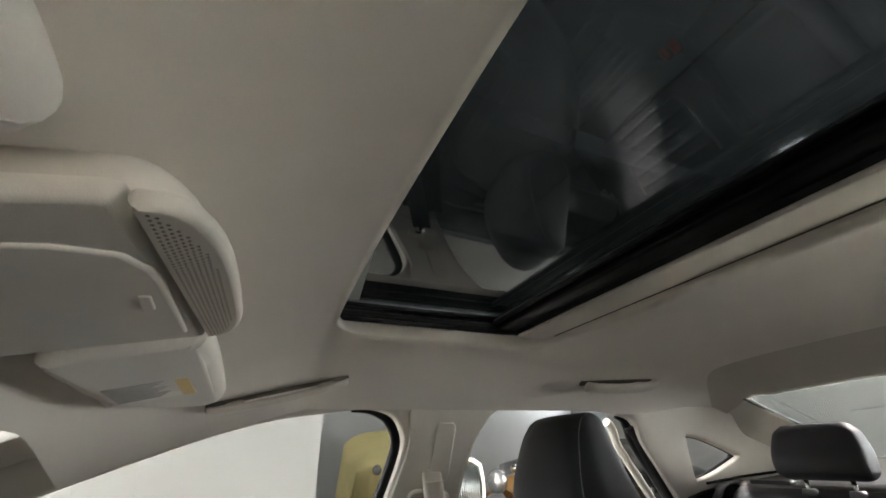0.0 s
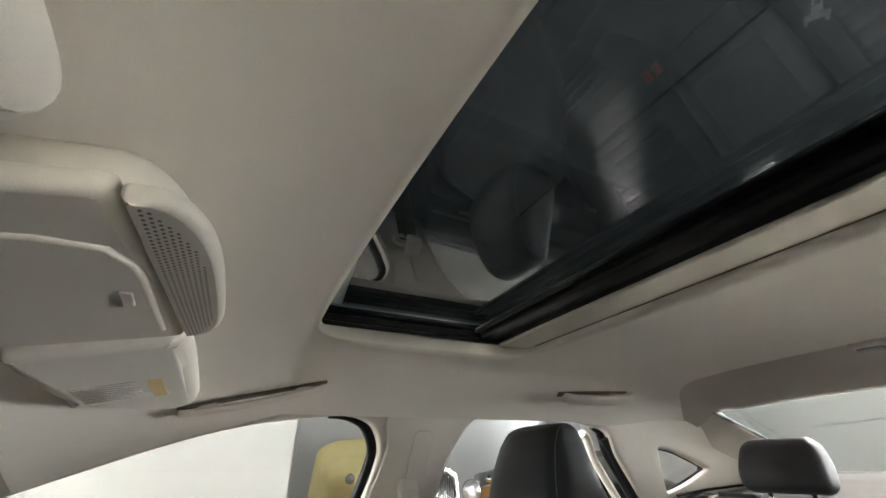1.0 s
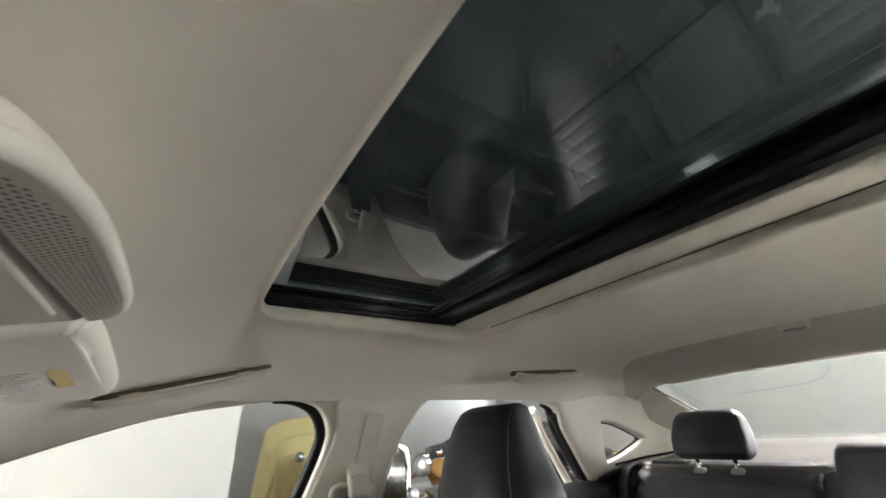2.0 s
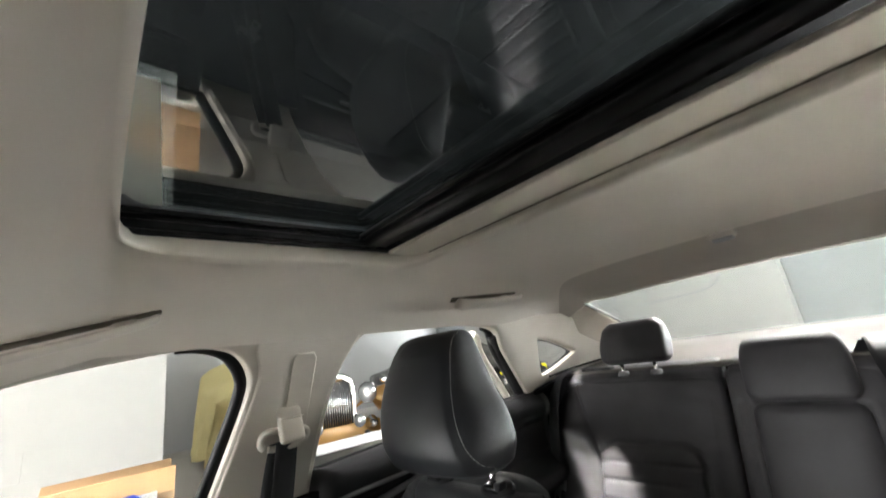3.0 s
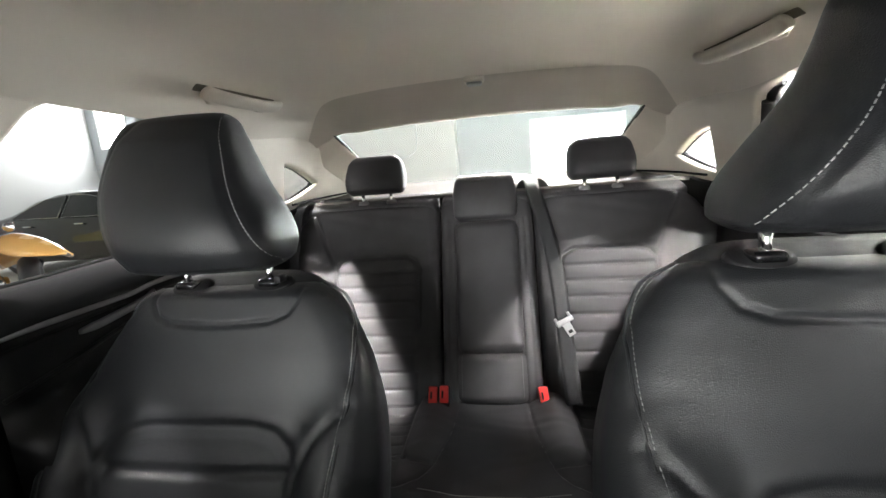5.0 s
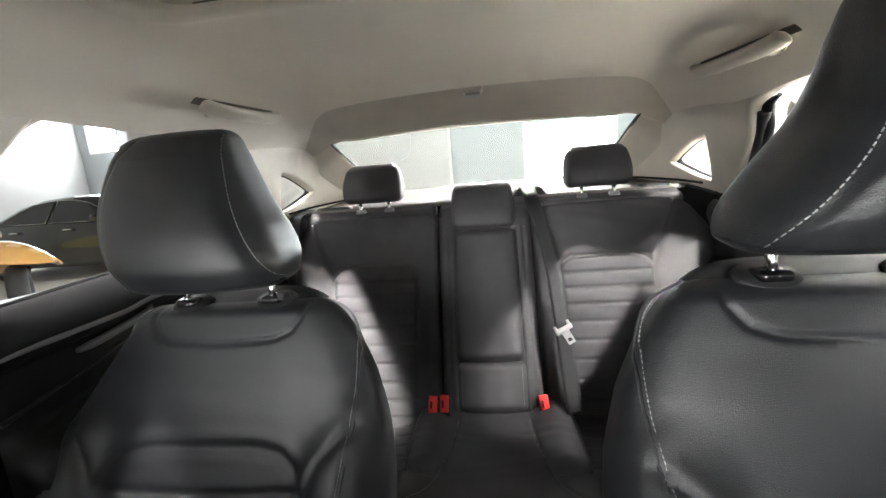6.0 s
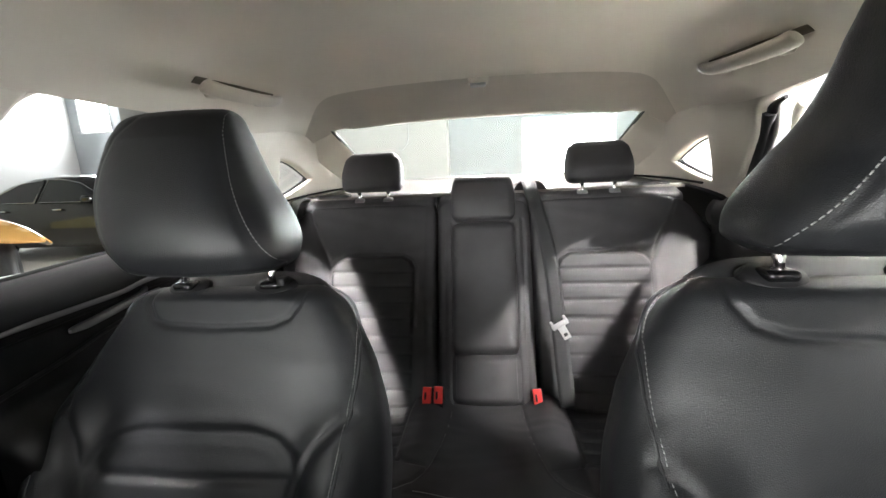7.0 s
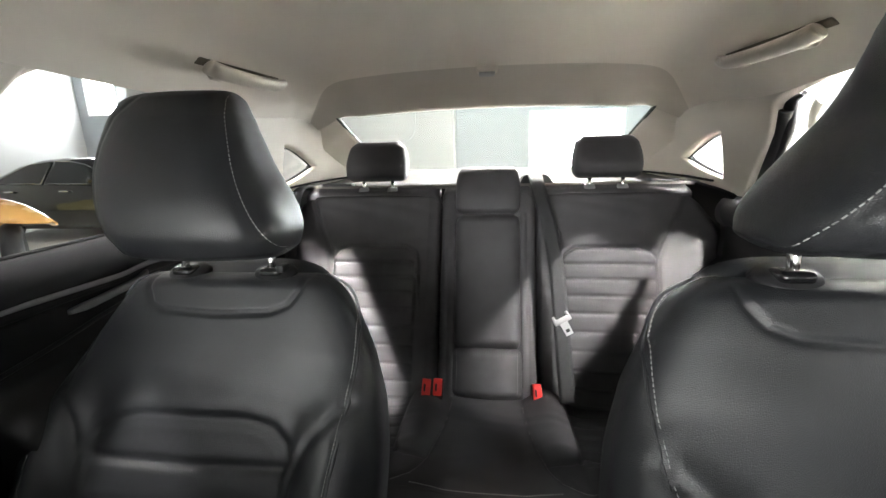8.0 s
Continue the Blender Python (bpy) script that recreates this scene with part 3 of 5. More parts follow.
rear_hole = smooth_line([(-0.066, 1.00, 0), (-0.050, 1.136, 0), (-0.030, 1.217, 0), (0.004, 1.280, 0), (0.055, 1.309, 0), (0.137, 1.315, 0), (0.281, 1.309, 0), (0.40, 1.295, 0), (0.475, 1.281, 0), (0.500, 1.262, 0), (0.530, 1.215, 0), (0.62, 1.13, 0), (0.715, 1.04, 0)], 70)
rear_hole = [(p.x, p.y) for p in rear_hole] + [(0.715, 0.96), (-0.066, 0.96)]
quarter_hole = [(p.x, p.y) for p in smooth_line([(0.722, 1.231, 0), (0.80, 1.222, 0), (0.90, 1.195, 0), (0.965, 1.174, 0), (0.975, 1.166, 0), (0.94, 1.150, 0), (0.86, 1.123, 0), (0.79, 1.108, 0), (0.772, 1.112, 0), (0.745, 1.16, 0), (0.718, 1.222, 0)], 55, closed=True)]
side_outline = A_TOP + [(-0.6, 1.313), (-0.4, 1.328), (-0.1, 1.336), (0.2, 1.336), (0.45, 1.328), (0.62, 1.328), (0.72, 1.334), (0.85, 1.318), (1.0, 1.278), (1.2, 1.215), (1.45, 1.11), (1.45, 0.90), (-1.32, 0.90)]

for s, side in ((-1, "passenger"), (1, "driver")):
    place = side_place(s)
    trim = sheet("side_trim", side_outline, [front_hole, rear_hole, quarter_hole], place, BEIGE_DARK, half=0.016, bevel=0.008, dense=0.05)
    tagged(trim, "beige plastic pillar and roof-rail trim around the side windows", "pillar trim", "cabin side trims", "structure")
    pts = [place(a - 0.004, b, 0.022) for a, b in front_hole if a > -0.34 and b > 0.95]
    tube("seal", pts, 0.0145, SEAL, trim, "wide black rubber door seal", taper=lambda f: 0.25 + 0.75 * min(1.0, f / 0.35))
    pts = [place(a, b, 0.022) for a, b in rear_hole if a > 0.44 and b > 0.97]
    tube("seal", pts, 0.014, SEAL, trim, "wide black rubber door seal", taper=lambda f: 0.35 + 0.65 * min(1.0, f / 0.2))
    pts = [place(a - 0.030 - 0.018 * max(0.0, 1.2 - b), b - 0.006, 0.050) for a, b in rear_hole if a > 0.47 and b > 0.99]
    tube("door_frame", pts, 0.012, BEIGE_DARK, trim, "grey-beige inner frame of the rear door")
    tube("seal", [place(a, b, 0.012) for a, b in quarter_hole], 0.0035, SEAL, trim, "black rubber window seal", closed=True)
    sill = [place(a, b - 0.007, 0.012) for a, b in quarter_hole if b < 1.116 + 0.28 * (a - 0.77)]
    tube("seal", sill, 0.011, SEAL, trim, "black rubber sill of the quarter window")
    # inner cover of the pillar between the doors
    bp = [(p.x, p.y) for p in smooth_line([(-0.268, 0.985, 0), (-0.225, 1.13, 0), (-0.198, 1.235, 0), (-0.207, 1.292, 0), (-0.180, 1.318, 0), (-0.10, 1.322, 0), (-0.02, 1.322, 0), (0.022, 1.314, 0), (0.012, 1.297, 0), (-0.036, 1.217, 0), (-0.058, 1.136, 0), (-0.075, 0.995, 0)], 60)]
    cover = sheet("pillar_cover", bp, [], side_place(s), BEIGE, half=0.008, bevel=0.006)
    for v in cover.data.vertices:
        v.co.x -= s * 0.012
    tagged(cover, "beige plastic cover on the pillar between the doors", "pillar cover", "pillar covers", "structure")
    slot = sheet("belt_slot", [(-0.145, 1.115), (-0.095, 1.115), (-0.086, 1.262), (-0.094, 1.272), (-0.128, 1.272), (-0.136, 1.262)], [], side_place(s), BEIGE_DARK, cover, half=0.004, bevel=0.003)
    for v in slot.data.vertices:
        v.co.x -= s * 0.0185
    low = sheet("pillar_base", [(-0.40, 0.30), (-0.335, 0.972), (-0.272, 0.988), (-0.076, 0.997), (-0.045, 0.99), (-0.02, 0.30)], [], side_place(s), BLACK_MATT, half=0.012, bevel=0.006)
    for v in low.data.vertices:
        v.co.x = s * min(abs(v.co.x) - 0.036, 0.700)
    tagged(low, "black plastic lower pillar cover", "pillar cover", "lower pillar covers", "structure")
    rear_low = sheet("rear_pillar_base", [(0.70, 0.30), (0.70, 1.045), (0.735, 1.066), (0.80, 1.078), (0.92, 1.092), (1.25, 1.10), (1.25, 0.30)], [], side_place(s), BLACK_MATT, half=0.012, bevel=0.006)
    for v in rear_low.data.vertices:
        v.co.x -= s * 0.026
    tagged(rear_low, "black plastic lower cover behind the rear door", "pillar cover", "lower rear covers", "structure")
    ledge = tube("shelf_ledge", [place(0.80, 1.098, -0.030), place(0.95, 1.108, -0.034), place(1.15, 1.118, -0.045), place(1.36, 1.128, -0.075)], 0.004, BLACK_MATT)
    tagged(ledge, "dark step where the rear pillar meets the parcel shelf", "trim", "shelf ledges", "structure")
    # glass of the side windows
    for nm, line in (("front_side_window", front_hole), ("rear_side_window", rear_hole), ("quarter_window", quarter_hole)):
        gl = sheet(nm, line, [], side_place(s), WINDOW_GLASS, half=0.0015, bevel=0.0005)
        for v in gl.data.vertices:
            v.co.x += s * 0.034
        gl.visible_shadow = False
        tagged(gl, "clear side window glass", "car window", "side windows", "structure")
    # door post and frame bar in the rear window
    tube("window_bar", [place(0.495, 1.262, 0.012), place(0.56, 1.19, 0.012), place(0.70, 1.05, 0.012)], 0.014, RUBBER, trim, "black window divider")
    # rear pillar trim, from the side to the edge of the rear window
    def pillar_point(f, y, s=s):
        zs = float(np.interp(y, [0.86, 0.93, 1.0, 1.10, 1.25, 1.42], [1.266, 1.246, 1.224, 1.192, 1.142, 1.072]))
        zg = float(np.interp(y, [0.86, 0.93, 1.0, 1.10, 1.22, 1.42], [1.340, 1.314, 1.292, 1.261, 1.224, 1.163]))
        xg = float(np.interp(y, [0.80, 0.90, 0.93, 1.10, 1.22, 1.42], [0.506, 0.512, 0.521, 0.523, 0.527, 0.545]))
        x = xg + (wall_x(y, zs) + 0.010 - xg) * f
        w = min(1.0, max(0.0, (y - 0.88) / 0.12))
        w = w * w * (3 - 2 * w)
        low = liner_z(x, y) + 0.012
        high = zg + (zs - zg) * f + 0.008 * math.sin(f * math.pi)
        return (s * x, y, low + (high - low) * w)
    rows = [[pillar_point(f, y) for y in np.linspace(0.83, 1.42, 40)] for f in np.linspace(0, 1, 12)]
    cp = surface("rear_pillar_trim", np.array(rows), BEIGE, thick=0.004)
    tagged(cp, "beige plastic trim on the rear pillar", "pillar trim", "rear pillar trims", "structure")

# rear window
rg = [(-0.522, 0.885), (-0.3, 0.868), (0, 0.862), (0.3, 0.868), (0.522, 0.885), (0.526, 1.2), (0.56, 1.53), (0, 1.56), (-0.56, 1.53), (-0.526, 1.2)]
rear_glass = sheet("rear_window", rg, [], lambda a, b, c: Vector((a, b, 1.336 - 0.3095 * (b - 0.87) + c - 0.01 * abs(a) ** 2)), REAR_GLASS, half=0.0015, bevel=0.0005)
rear_glass.visible_shadow = False
tagged(rear_glass, "slightly hazy rear window glass", "car window", "", "structure")
tube("seal", [Vector((a, b, 1.338 - 0.3095 * (b - 0.87))) for a, b in rg[4:] + rg[:1]], 0.006, RUBBER, rear_glass, "black window seal")

# front pillar covers, from the door frame to the windscreen's edge
for s in (-1, 1):
    l1 = smooth_line([(s * (wall_x(y, z) + 0.006), y, z) for y, z in ((-0.60, 1.302), (-0.72, 1.272), (-0.80, 1.243), (-0.92, 1.197), (-1.10, 1.118), (-1.28, 1.02))], 36)
    l2 = smooth_line([(s * x, y, z) for x, y, z in ((0.505, -0.66, 1.312), (0.505, -0.78, 1.270), (0.515, -0.86, 1.236), (0.535, -0.97, 1.190), (0.57, -1.12, 1.123), (0.61, -1.28, 1.043))], 36)
    rows = [[tuple(p + (q - p) * f + Vector((-s * 0.4, 0, -0.6)) * 0.012 * math.sin(f * math.pi)) for p, q in zip(l1, l2)] for f in np.linspace(0, 1, 10)]
    fp = surface("front_pillar_trim", np.array(rows), BEIGE_DARK, thick=0.004)
    tagged(fp, "beige plastic trim on the windscreen pillar", "pillar trim", "front pillar trims", "structure")

# windscreen and scuttle behind the camera
ws = surface("windscreen", np.array([[(x, y + 0.10 * x * x, z) for x in np.linspace(-0.56 - 0.12 * f, 0.56 + 0.12 * f, 12)] for f, y, z in ((0, -0.815, 1.268), (0.5, -1.20, 1.12), (1, -1.62, 0.95))]), WINDOW_GLASS)
ws.visible_shadow = False
tagged(ws, "clear windscreen glass", "car window", "", "structure")
hood = surface("bonnet", np.array([[(x, y, z - 0.10 * (x / 0.85) ** 4) for x in np.linspace(-0.85, 0.85, 24)] for y, z in ((-1.56, 0.97), (-1.9, 0.95), (-2.3, 0.90), (-2.7, 0.80), (-2.82, 0.70), (-2.84, 0.35))]), LOW_BOUNCE_PAINT, thick=0.01)
tagged(hood, "unseen steel bonnet that blocks floor light, dark to cut bounce", "bonnet", "", "structure")
lid = surface("unseen_boot_lid", np.array([[(x, y, z - 0.06 * (x / 0.85) ** 4) for x in np.linspace(-0.82, 0.82, 24)] for y, z in ((1.56, 1.09), (1.7, 1.085), (1.9, 1.075), (2.08, 1.06), (2.13, 1.03), (2.15, 0.50))]), HIGH_BOUNCE_PAINT, thick=0.01)
tagged(lid, "unseen boot lid behind the rear window, pale to bounce light inside", "boot lid", "", "structure")
dash = part("dashboard", box_bm((-0.70, -1.66, 0.40), (0.70, -0.92, 0.93), 0.06, 4), BLACK)
tagged(dash, "black soft-touch dashboard top", "dashboard", "", "structure")
block("car_floor", (-0.72, -1.6, 0.24), (0.72, 1.5, 0.28), CARPET, label="dark carpeted car floor", category="car floor")
block("boot_wall", (-0.75, 1.46, 0.28), (0.75, 1.50, 1.09), CARPET, label="dark rear bulkhead", category="bulkhead")
deck_rows = np.array([[(x, y, 1.088 + 0.05 * max(0, (y - 0.95) / 0.6) ** 1.4) for x in np.linspace(-0.68 + 0.05 * k, 0.68 - 0.05 * k, 20)] for k, y in ((0, 0.90), (0.3, 1.0), (0.6, 1.15), (1, 1.35), (1.5, 1.55))])
deck = surface("parcel_shelf", deck_rows, DECK, thick=0.012)
tagged(deck, "grey cloth parcel shelf under the rear window", "parcel shelf", "", "structure")

# ---- doors ----


def door_panel(s, y0, y1, name_label):
    door = empty("door_panel", (s * 0.72, (y0 + y1) / 2, 0.30), name_label, "door panel", "door panels", "structure")
    rows = []
    for y in np.linspace(y0, y1, 26):
        b = belt(y)
        w = wall_x(y, b) + 0.012
        prof = [(0.035, -0.004), (0.012, 0.003), (-0.012, 0.000), (-0.032, -0.012), (-0.044, -0.032), (-0.046, -0.055), (-0.036, -0.078), (-0.026, -0.090),
                (-0.026, -0.16), (-0.030, -0.185), (-0.075, -0.215), (-0.088, -0.235), (-0.084, -0.262), (-0.040, -0.31), (-0.030, -0.45), (-0.030, 0.31 - b),
                (0.14, 0.31 - b), (0.185, -0.35), (0.175, -0.10), (0.06, -0.02)]
        line = smooth_line([(s * (w + a), y, b + c) for a, c in prof], 60, closed=True)
        rows.append([tuple(v) for v in line])
    surface("panel", np.array(rows), BLACK, door, closed_u=True, caps=True)
    return door


front_door = door_panel(-1, -1.26, -0.285, "black plastic front door panel with a padded top roll")
rear_door = door_panel(-1, -0.06, 0.755, "black plastic rear door panel with a silver strip")
front_door_d = door_panel(1, -1.26, -0.285, "black plastic front door panel with a padded top roll")
rear_door_d = door_panel(1, -0.06, 0.755, "black plastic rear door panel with a silver strip")
for s, door in ((-1, rear_door), (1, rear_door_d)):
    def band(name, pts, height, depth, mat, label="", s=s, door=door):
        """A flat moulding along (x, y, z) points on the door."""
        def face(y, z):
            return wall_x(y, belt(y)) + 0.012 + float(np.interp(z - belt(y), [-0.16, -0.09, -0.078, -0.055, -0.032], [-0.026, -0.026, -0.036, -0.046, -0.044]))
        line = [Vector((s * (face(p.y, p.z) + p.x), p.y, p.z)) for p in smooth_line(pts, 40)]
        rows = []
        for i, p in enumerate(line):
            h = height * (0.55 + 0.45 * min(1.0, i / 6, (len(line) - 1 - i) / 6))
            rows.append([tuple(p + Vector((-s * depth * c, 0, h * d))) for c, d in ((0, -0.5), (0.8, -0.42), (1, -0.3), (1, 0.3), (0.8, 0.42), (0, 0.5))])
        return surface(name, np.array(rows), mat, door, label, closed_u=True, caps=True)
    band("strip", [(0.002, -0.055, 0.966), (0.002, 0.0, 0.970), (0.002, 0.08, 0.972), (0.002, 0.15, 0.974), (0.002, 0.19, 0.981), (0.002, 0.23, 0.984), (0.002, 0.30, 0.985), (0.002, 0.40, 0.988)], 0.011, 0.006, SATIN, "satin silver trim strip")
    band("handle", [(0.002, 0.064, 0.932), (-0.008, 0.09, 0.937), (-0.011, 0.13, 0.944), (-0.011, 0.165, 0.950), (-0.008, 0.19, 0.957), (0.002, 0.205, 0.966)], 0.014, 0.010, SATIN, "satin silver door pull")
    part("bezel", box_bm((s * 0.700 - 0.006, 0.04, 0.925), (s * 0.700 + 0.006, 0.25, 0.972), 0.005), GLOSS_BLACK, door)
    tube("armrest_edge", smooth_line([(s * 0.684, -0.06, 0.874), (s * 0.684, 0.04, 0.892), (s * 0.684, 0.14, 0.915), (s * 0.684, 0.3, 0.935), (s * 0.684, 0.5, 0.94)], 20), 0.004, BLACK, door)
for s, door in ((-1, front_door), (1, front_door_d)):
    tube("strip", smooth_line([(s * 0.70, -1.2, 0.86), (s * 0.70, -0.8, 0.885), (s * 0.70, -0.3, 0.90)], 20), 0.005, GLOSS_BLACK, door, "gloss black trim strip")
    part("lock_pin", box_bm((s * 0.700 - 0.006, -0.352, 0.998), (s * 0.700 + 0.006, -0.330, 1.006), 0.003), BLACK, door)
    tube("weatherstrip", [(s * (wall_x(y, belt(y)) + 0.022), y, belt(y) + 0.003) for y in np.linspace(-1.24, -0.285, 14)], 0.005, RUBBER, door)
for s, door in ((-1, rear_door), (1, rear_door_d)):
    tube("weatherstrip", [(s * (wall_x(y, belt(y)) + 0.022), y, belt(y) + 0.003) for y in np.linspace(-0.06, 0.74, 14)], 0.005, RUBBER, door)

# ---- front seats ----
CT = math.cos(radians(19.57))


def sv(z):
    """Height above the road to height along the front seat's back."""
    return (z - 0.55) / CT


F_HALF = curve_of([(sv(z), w) for z, w in ((0.42, 0.245), (0.52, 0.276), (0.62, 0.288), (0.75, 0.284), (0.83, 0.266), (0.90, 0.236), (0.955, 0.203), (0.99, 0.176), (1.022, 0.150))])
F_SIDE = [(x, sv(z)) for x, z in ((0.150, 1.012), (0.190, 0.992), (0.210, 0.952), (0.223, 0.894), (0.228, 0.81), (0.228, 0.726), (0.222, 0.58), (0.21, 0.45))]
F_SEAM = [(x, sv(z)) for x, z in ((0.160, 0.70), (0.168, 0.752), (0.186, 0.794), (0.210, 0.820), (0.228, 0.836))]
F_INS = [(x, sv(z)) for x, z in ((-0.160, 0.45), (-0.162, 0.758), (-0.150, 0.782), (-0.125, 0.803), (-0.085, 0.812), (0.085, 0.812), (0.125, 0.803), (0.150, 0.782), (0.162, 0.758), (0.160, 0.45))]
F_NECK = [(x, sv(z)) for x, z in ((-0.130, 1.012), (-0.126, 0.985), (-0.112, 0.964), (-0.085, 0.954), (0, 0.950), (0.085, 0.954), (0.112, 0.964), (0.126, 0.985), (0.130, 1.012))]
F_RIBS = [[(-0.16, sv(z)), (0, sv(z) - 0.004), (0.16, sv(z))] for z in (0.752, 0.694, 0.636, 0.578, 0.52)]


def mirrored(line):
    return [(-x, z) for x, z in line]


def bump_of(x, lo, hi):
    t = np.clip((x - lo) / (hi - lo), 0, 1)
    return t * t * (3 - 2 * t)


def front_face(x, s):
    ax = np.abs(x)
    low = 1 - bump_of(s, sv(0.74), sv(0.90))
    f = 0.034 * bump_of(ax, 0.145, 0.22) * low * (1 - 0.6 * bump_of(ax, 0.235, 0.275))
    f = f + 0.007 * np.cos(np.clip(ax / 0.26, 0, 1) * np.pi / 2) * bump_of(s, sv(0.80), sv(0.88))
    depth = np.where(inside(x, s, F_INS), near_line(x, s, [F_INS]), 0)
    soft = bump_of(depth, 0.0, 0.012)
    f = f - 0.006 * soft
    d = near_line(x, s, F_RIBS)
    f = f - 0.005 * np.exp(-(d / 0.007) ** 2) * soft
    d = near_line(x, s, [F_INS[1:-1], F_SEAM, mirrored(F_SEAM)])
    f = f - 0.0055 * np.exp(-(d / 0.0055) ** 2) + 0.0015 * np.exp(-((d - 0.016) / 0.010) ** 2)
    d = near_line(x, s, [F_NECK])
    f = f - 0.0045 * np.exp(-(d / 0.004) ** 2)
    d = near_line(x, s, [F_SIDE, mirrored(F_SIDE)])
    f = f - 0.004 * np.exp(-(d / 0.0035) ** 2)
    # soft wrinkles of used leather
    f = f + 0.0002 * np.sin(31 * x + 9 * np.sin(17 * s)) * np.sin(43 * s + 3 * x)
    return f


def seat_shift(inner):
    return curve_of([(sv(z), -inner * d) for z, d in ((0.42, 0.046), (0.60, 0.040), (0.75, 0.026), (0.88, 0.008), (0.96, 0.0), (1.022, 0.0))])


def front_seat(label, inner, tilt=0.0):
    shift = seat_shift(inner)
    shifts = np.vectorize(shift)
    seat = empty("car_seat", (0, 0, 0.28), label, "car seat", "front seats")
    spec = dict(half_width=F_HALF, centre=shift, thick=curve_of([(sv(z), t) for z, t in ((0.42, 0.15), (0.70, 0.14), (0.90, 0.115), (1.0, 0.095), (1.03, 0.08))]),
                s0=sv(0.42), s1=sv(1.014), front=lambda x, s: front_face(x - shifts(s), s), ring=260, rows=170, power=3.4, end=0.030)
    m = Matrix.Translation((0, -0.11 + 0.062 * CT, 0.55 - 0.062 * math.sin(radians(19.57)))) @ Matrix.Rotation(radians(-19.57), 4, "X")
    back = pad("backrest", spec, LEATHER, None, "")
    back.data.transform(m)
    back.parent, back.matrix_parent_inverse = seat, seat.matrix_world.inverted()
    y_of = pad_face(**spec)
    for line in (F_SIDE if inner > 0 else mirrored(F_SIDE),):
        for off in (0.0045,):
            moved = [(x - math.copysign(off, x) + shift(z), z) for x, z in line if z > sv(0.5)]
            st = stitches("stitching", smooth2(moved), y_of, None)
            st.data.transform(m)
            st.parent, st.matrix_parent_inverse = back, back.matrix_world.inverted()
    for line in (F_SIDE, mirrored(F_SIDE)):
        pts = [m @ Vector((x + shift(z), y_of(x + shift(z), z) - 0.0008, z)) for x, z in smooth2([q for q in line if q[1] > sv(0.5)])]
        tube("welt", pts, 0.0021, LEATHER, back, res=2)
    # head restraint
    hr_edges = ((1.036, 0.088, 0.118), (1.05, 0.104, 0.127), (1.08, 0.121, 0.129), (1.12, 0.134, 0.114), (1.16, 0.141, 0.090), (1.20, 0.139, 0.073), (1.235, 0.130, 0.060), (1.255, 0.119, 0.053), (1.272, 0.104, 0.047))
    if inner < 0:
        hr_edges = tuple((z, a, b - 0.026 * min(1.0, max(0.0, (z - 1.05) / 0.09)) * min(1.0, max(0.0, (1.33 - z) / 0.14))) for z, a, b in hr_edges)
    hr_half = curve_of([(z, (a + b) / 2) for z, a, b in hr_edges])
    hr_centre = curve_of([(z, -0.004 + inner * (b - a) / 2) for z, a, b in hr_edges])
    seam = [(inner * x, z) for x, z in ((0.038, 1.268), (0.044, 1.235), (0.054, 1.20), (0.068, 1.16), (0.088, 1.12), (0.113, 1.07), (0.121, 1.045))]
    if inner < 0:
        seam = [(x + 0.018 * min(1.0, max(0.0, (z - 1.05) / 0.09)), z) for x, z in seam]
    outer_seam = [(-inner * x, z) for x, z in ((0.060, 1.266), (0.098, 1.235), (0.115, 1.20), (0.120, 1.16), (0.113, 1.12), (0.095, 1.07), (0.066, 1.036))]

    def hr_front(x, z):
        u = np.abs(x - hr_centre(float(z[0]))) / hr_half(float(z[0]))
        f = 0.016 * np.cos(np.clip(u, 0, 1) * np.pi / 2) + 0.010 * np.exp(-((z - 1.10) / 0.07) ** 2)
        d = near_line(x, z, [seam])
        f = f - 0.0035 * np.exp(-(d / 0.004) ** 2) - 0.002 * np.exp(-(near_line(x, z, [outer_seam]) / 0.004) ** 2)
        edge = np.interp(z, [p[1] for p in seam[::-1]], [p[0] * inner for p in seam[::-1]])
        return f - 0.55 * np.clip(x * inner - edge, 0, 0.1)

    hspec = dict(half_width=hr_half, centre=hr_centre, thick=curve_of([(1.032, 0.11), (1.08, 0.142), (1.16, 0.135), (1.23, 0.105), (1.270, 0.075)]),
                 s0=1.036, s1=1.272, front=hr_front, ring=260, rows=110, power=4.0, end=0.016, drift=lambda z: 0.066 + (0.16 - tilt) * (z - 1.12) - 0.06 * tilt)
    rest = pad("headrest", hspec, LEATHER, seat, "padded black leather head restraint on two chrome posts")
    y_of = pad_face(**hspec)
    stitches("stitching", smooth2([(x + inner * 0.0045, z) for x, z in seam]), y_of, rest, gap=0.0060)
    for px in (-0.074, 0.074):
        bm = bmesh.new()
        bmesh.ops.create_cone(bm, cap_ends=True, segments=20, radius1=0.0062, radius2=0.0062, depth=0.085, matrix=Matrix.Translation((px, 0.080, 1.022)) @ Matrix.Rotation(radians(-8), 4, "X"))
        part("post", bm, CHROME, rest, "chrome post")
        bm = bmesh.new()
        bmesh.ops.create_cone(bm, cap_ends=True, segments=28, radius1=0.037, radius2=0.030, depth=0.010, matrix=Matrix.Translation((px, 0.086, 1.0015)) @ Matrix.Rotation(radians(22), 4, "X") @ Matrix.Diagonal((1.0, 0.72, 1, 1)))
        bmesh.ops.bevel(bm, geom=bm.edges[:], offset=0.002, segments=2, affect="EDGES")
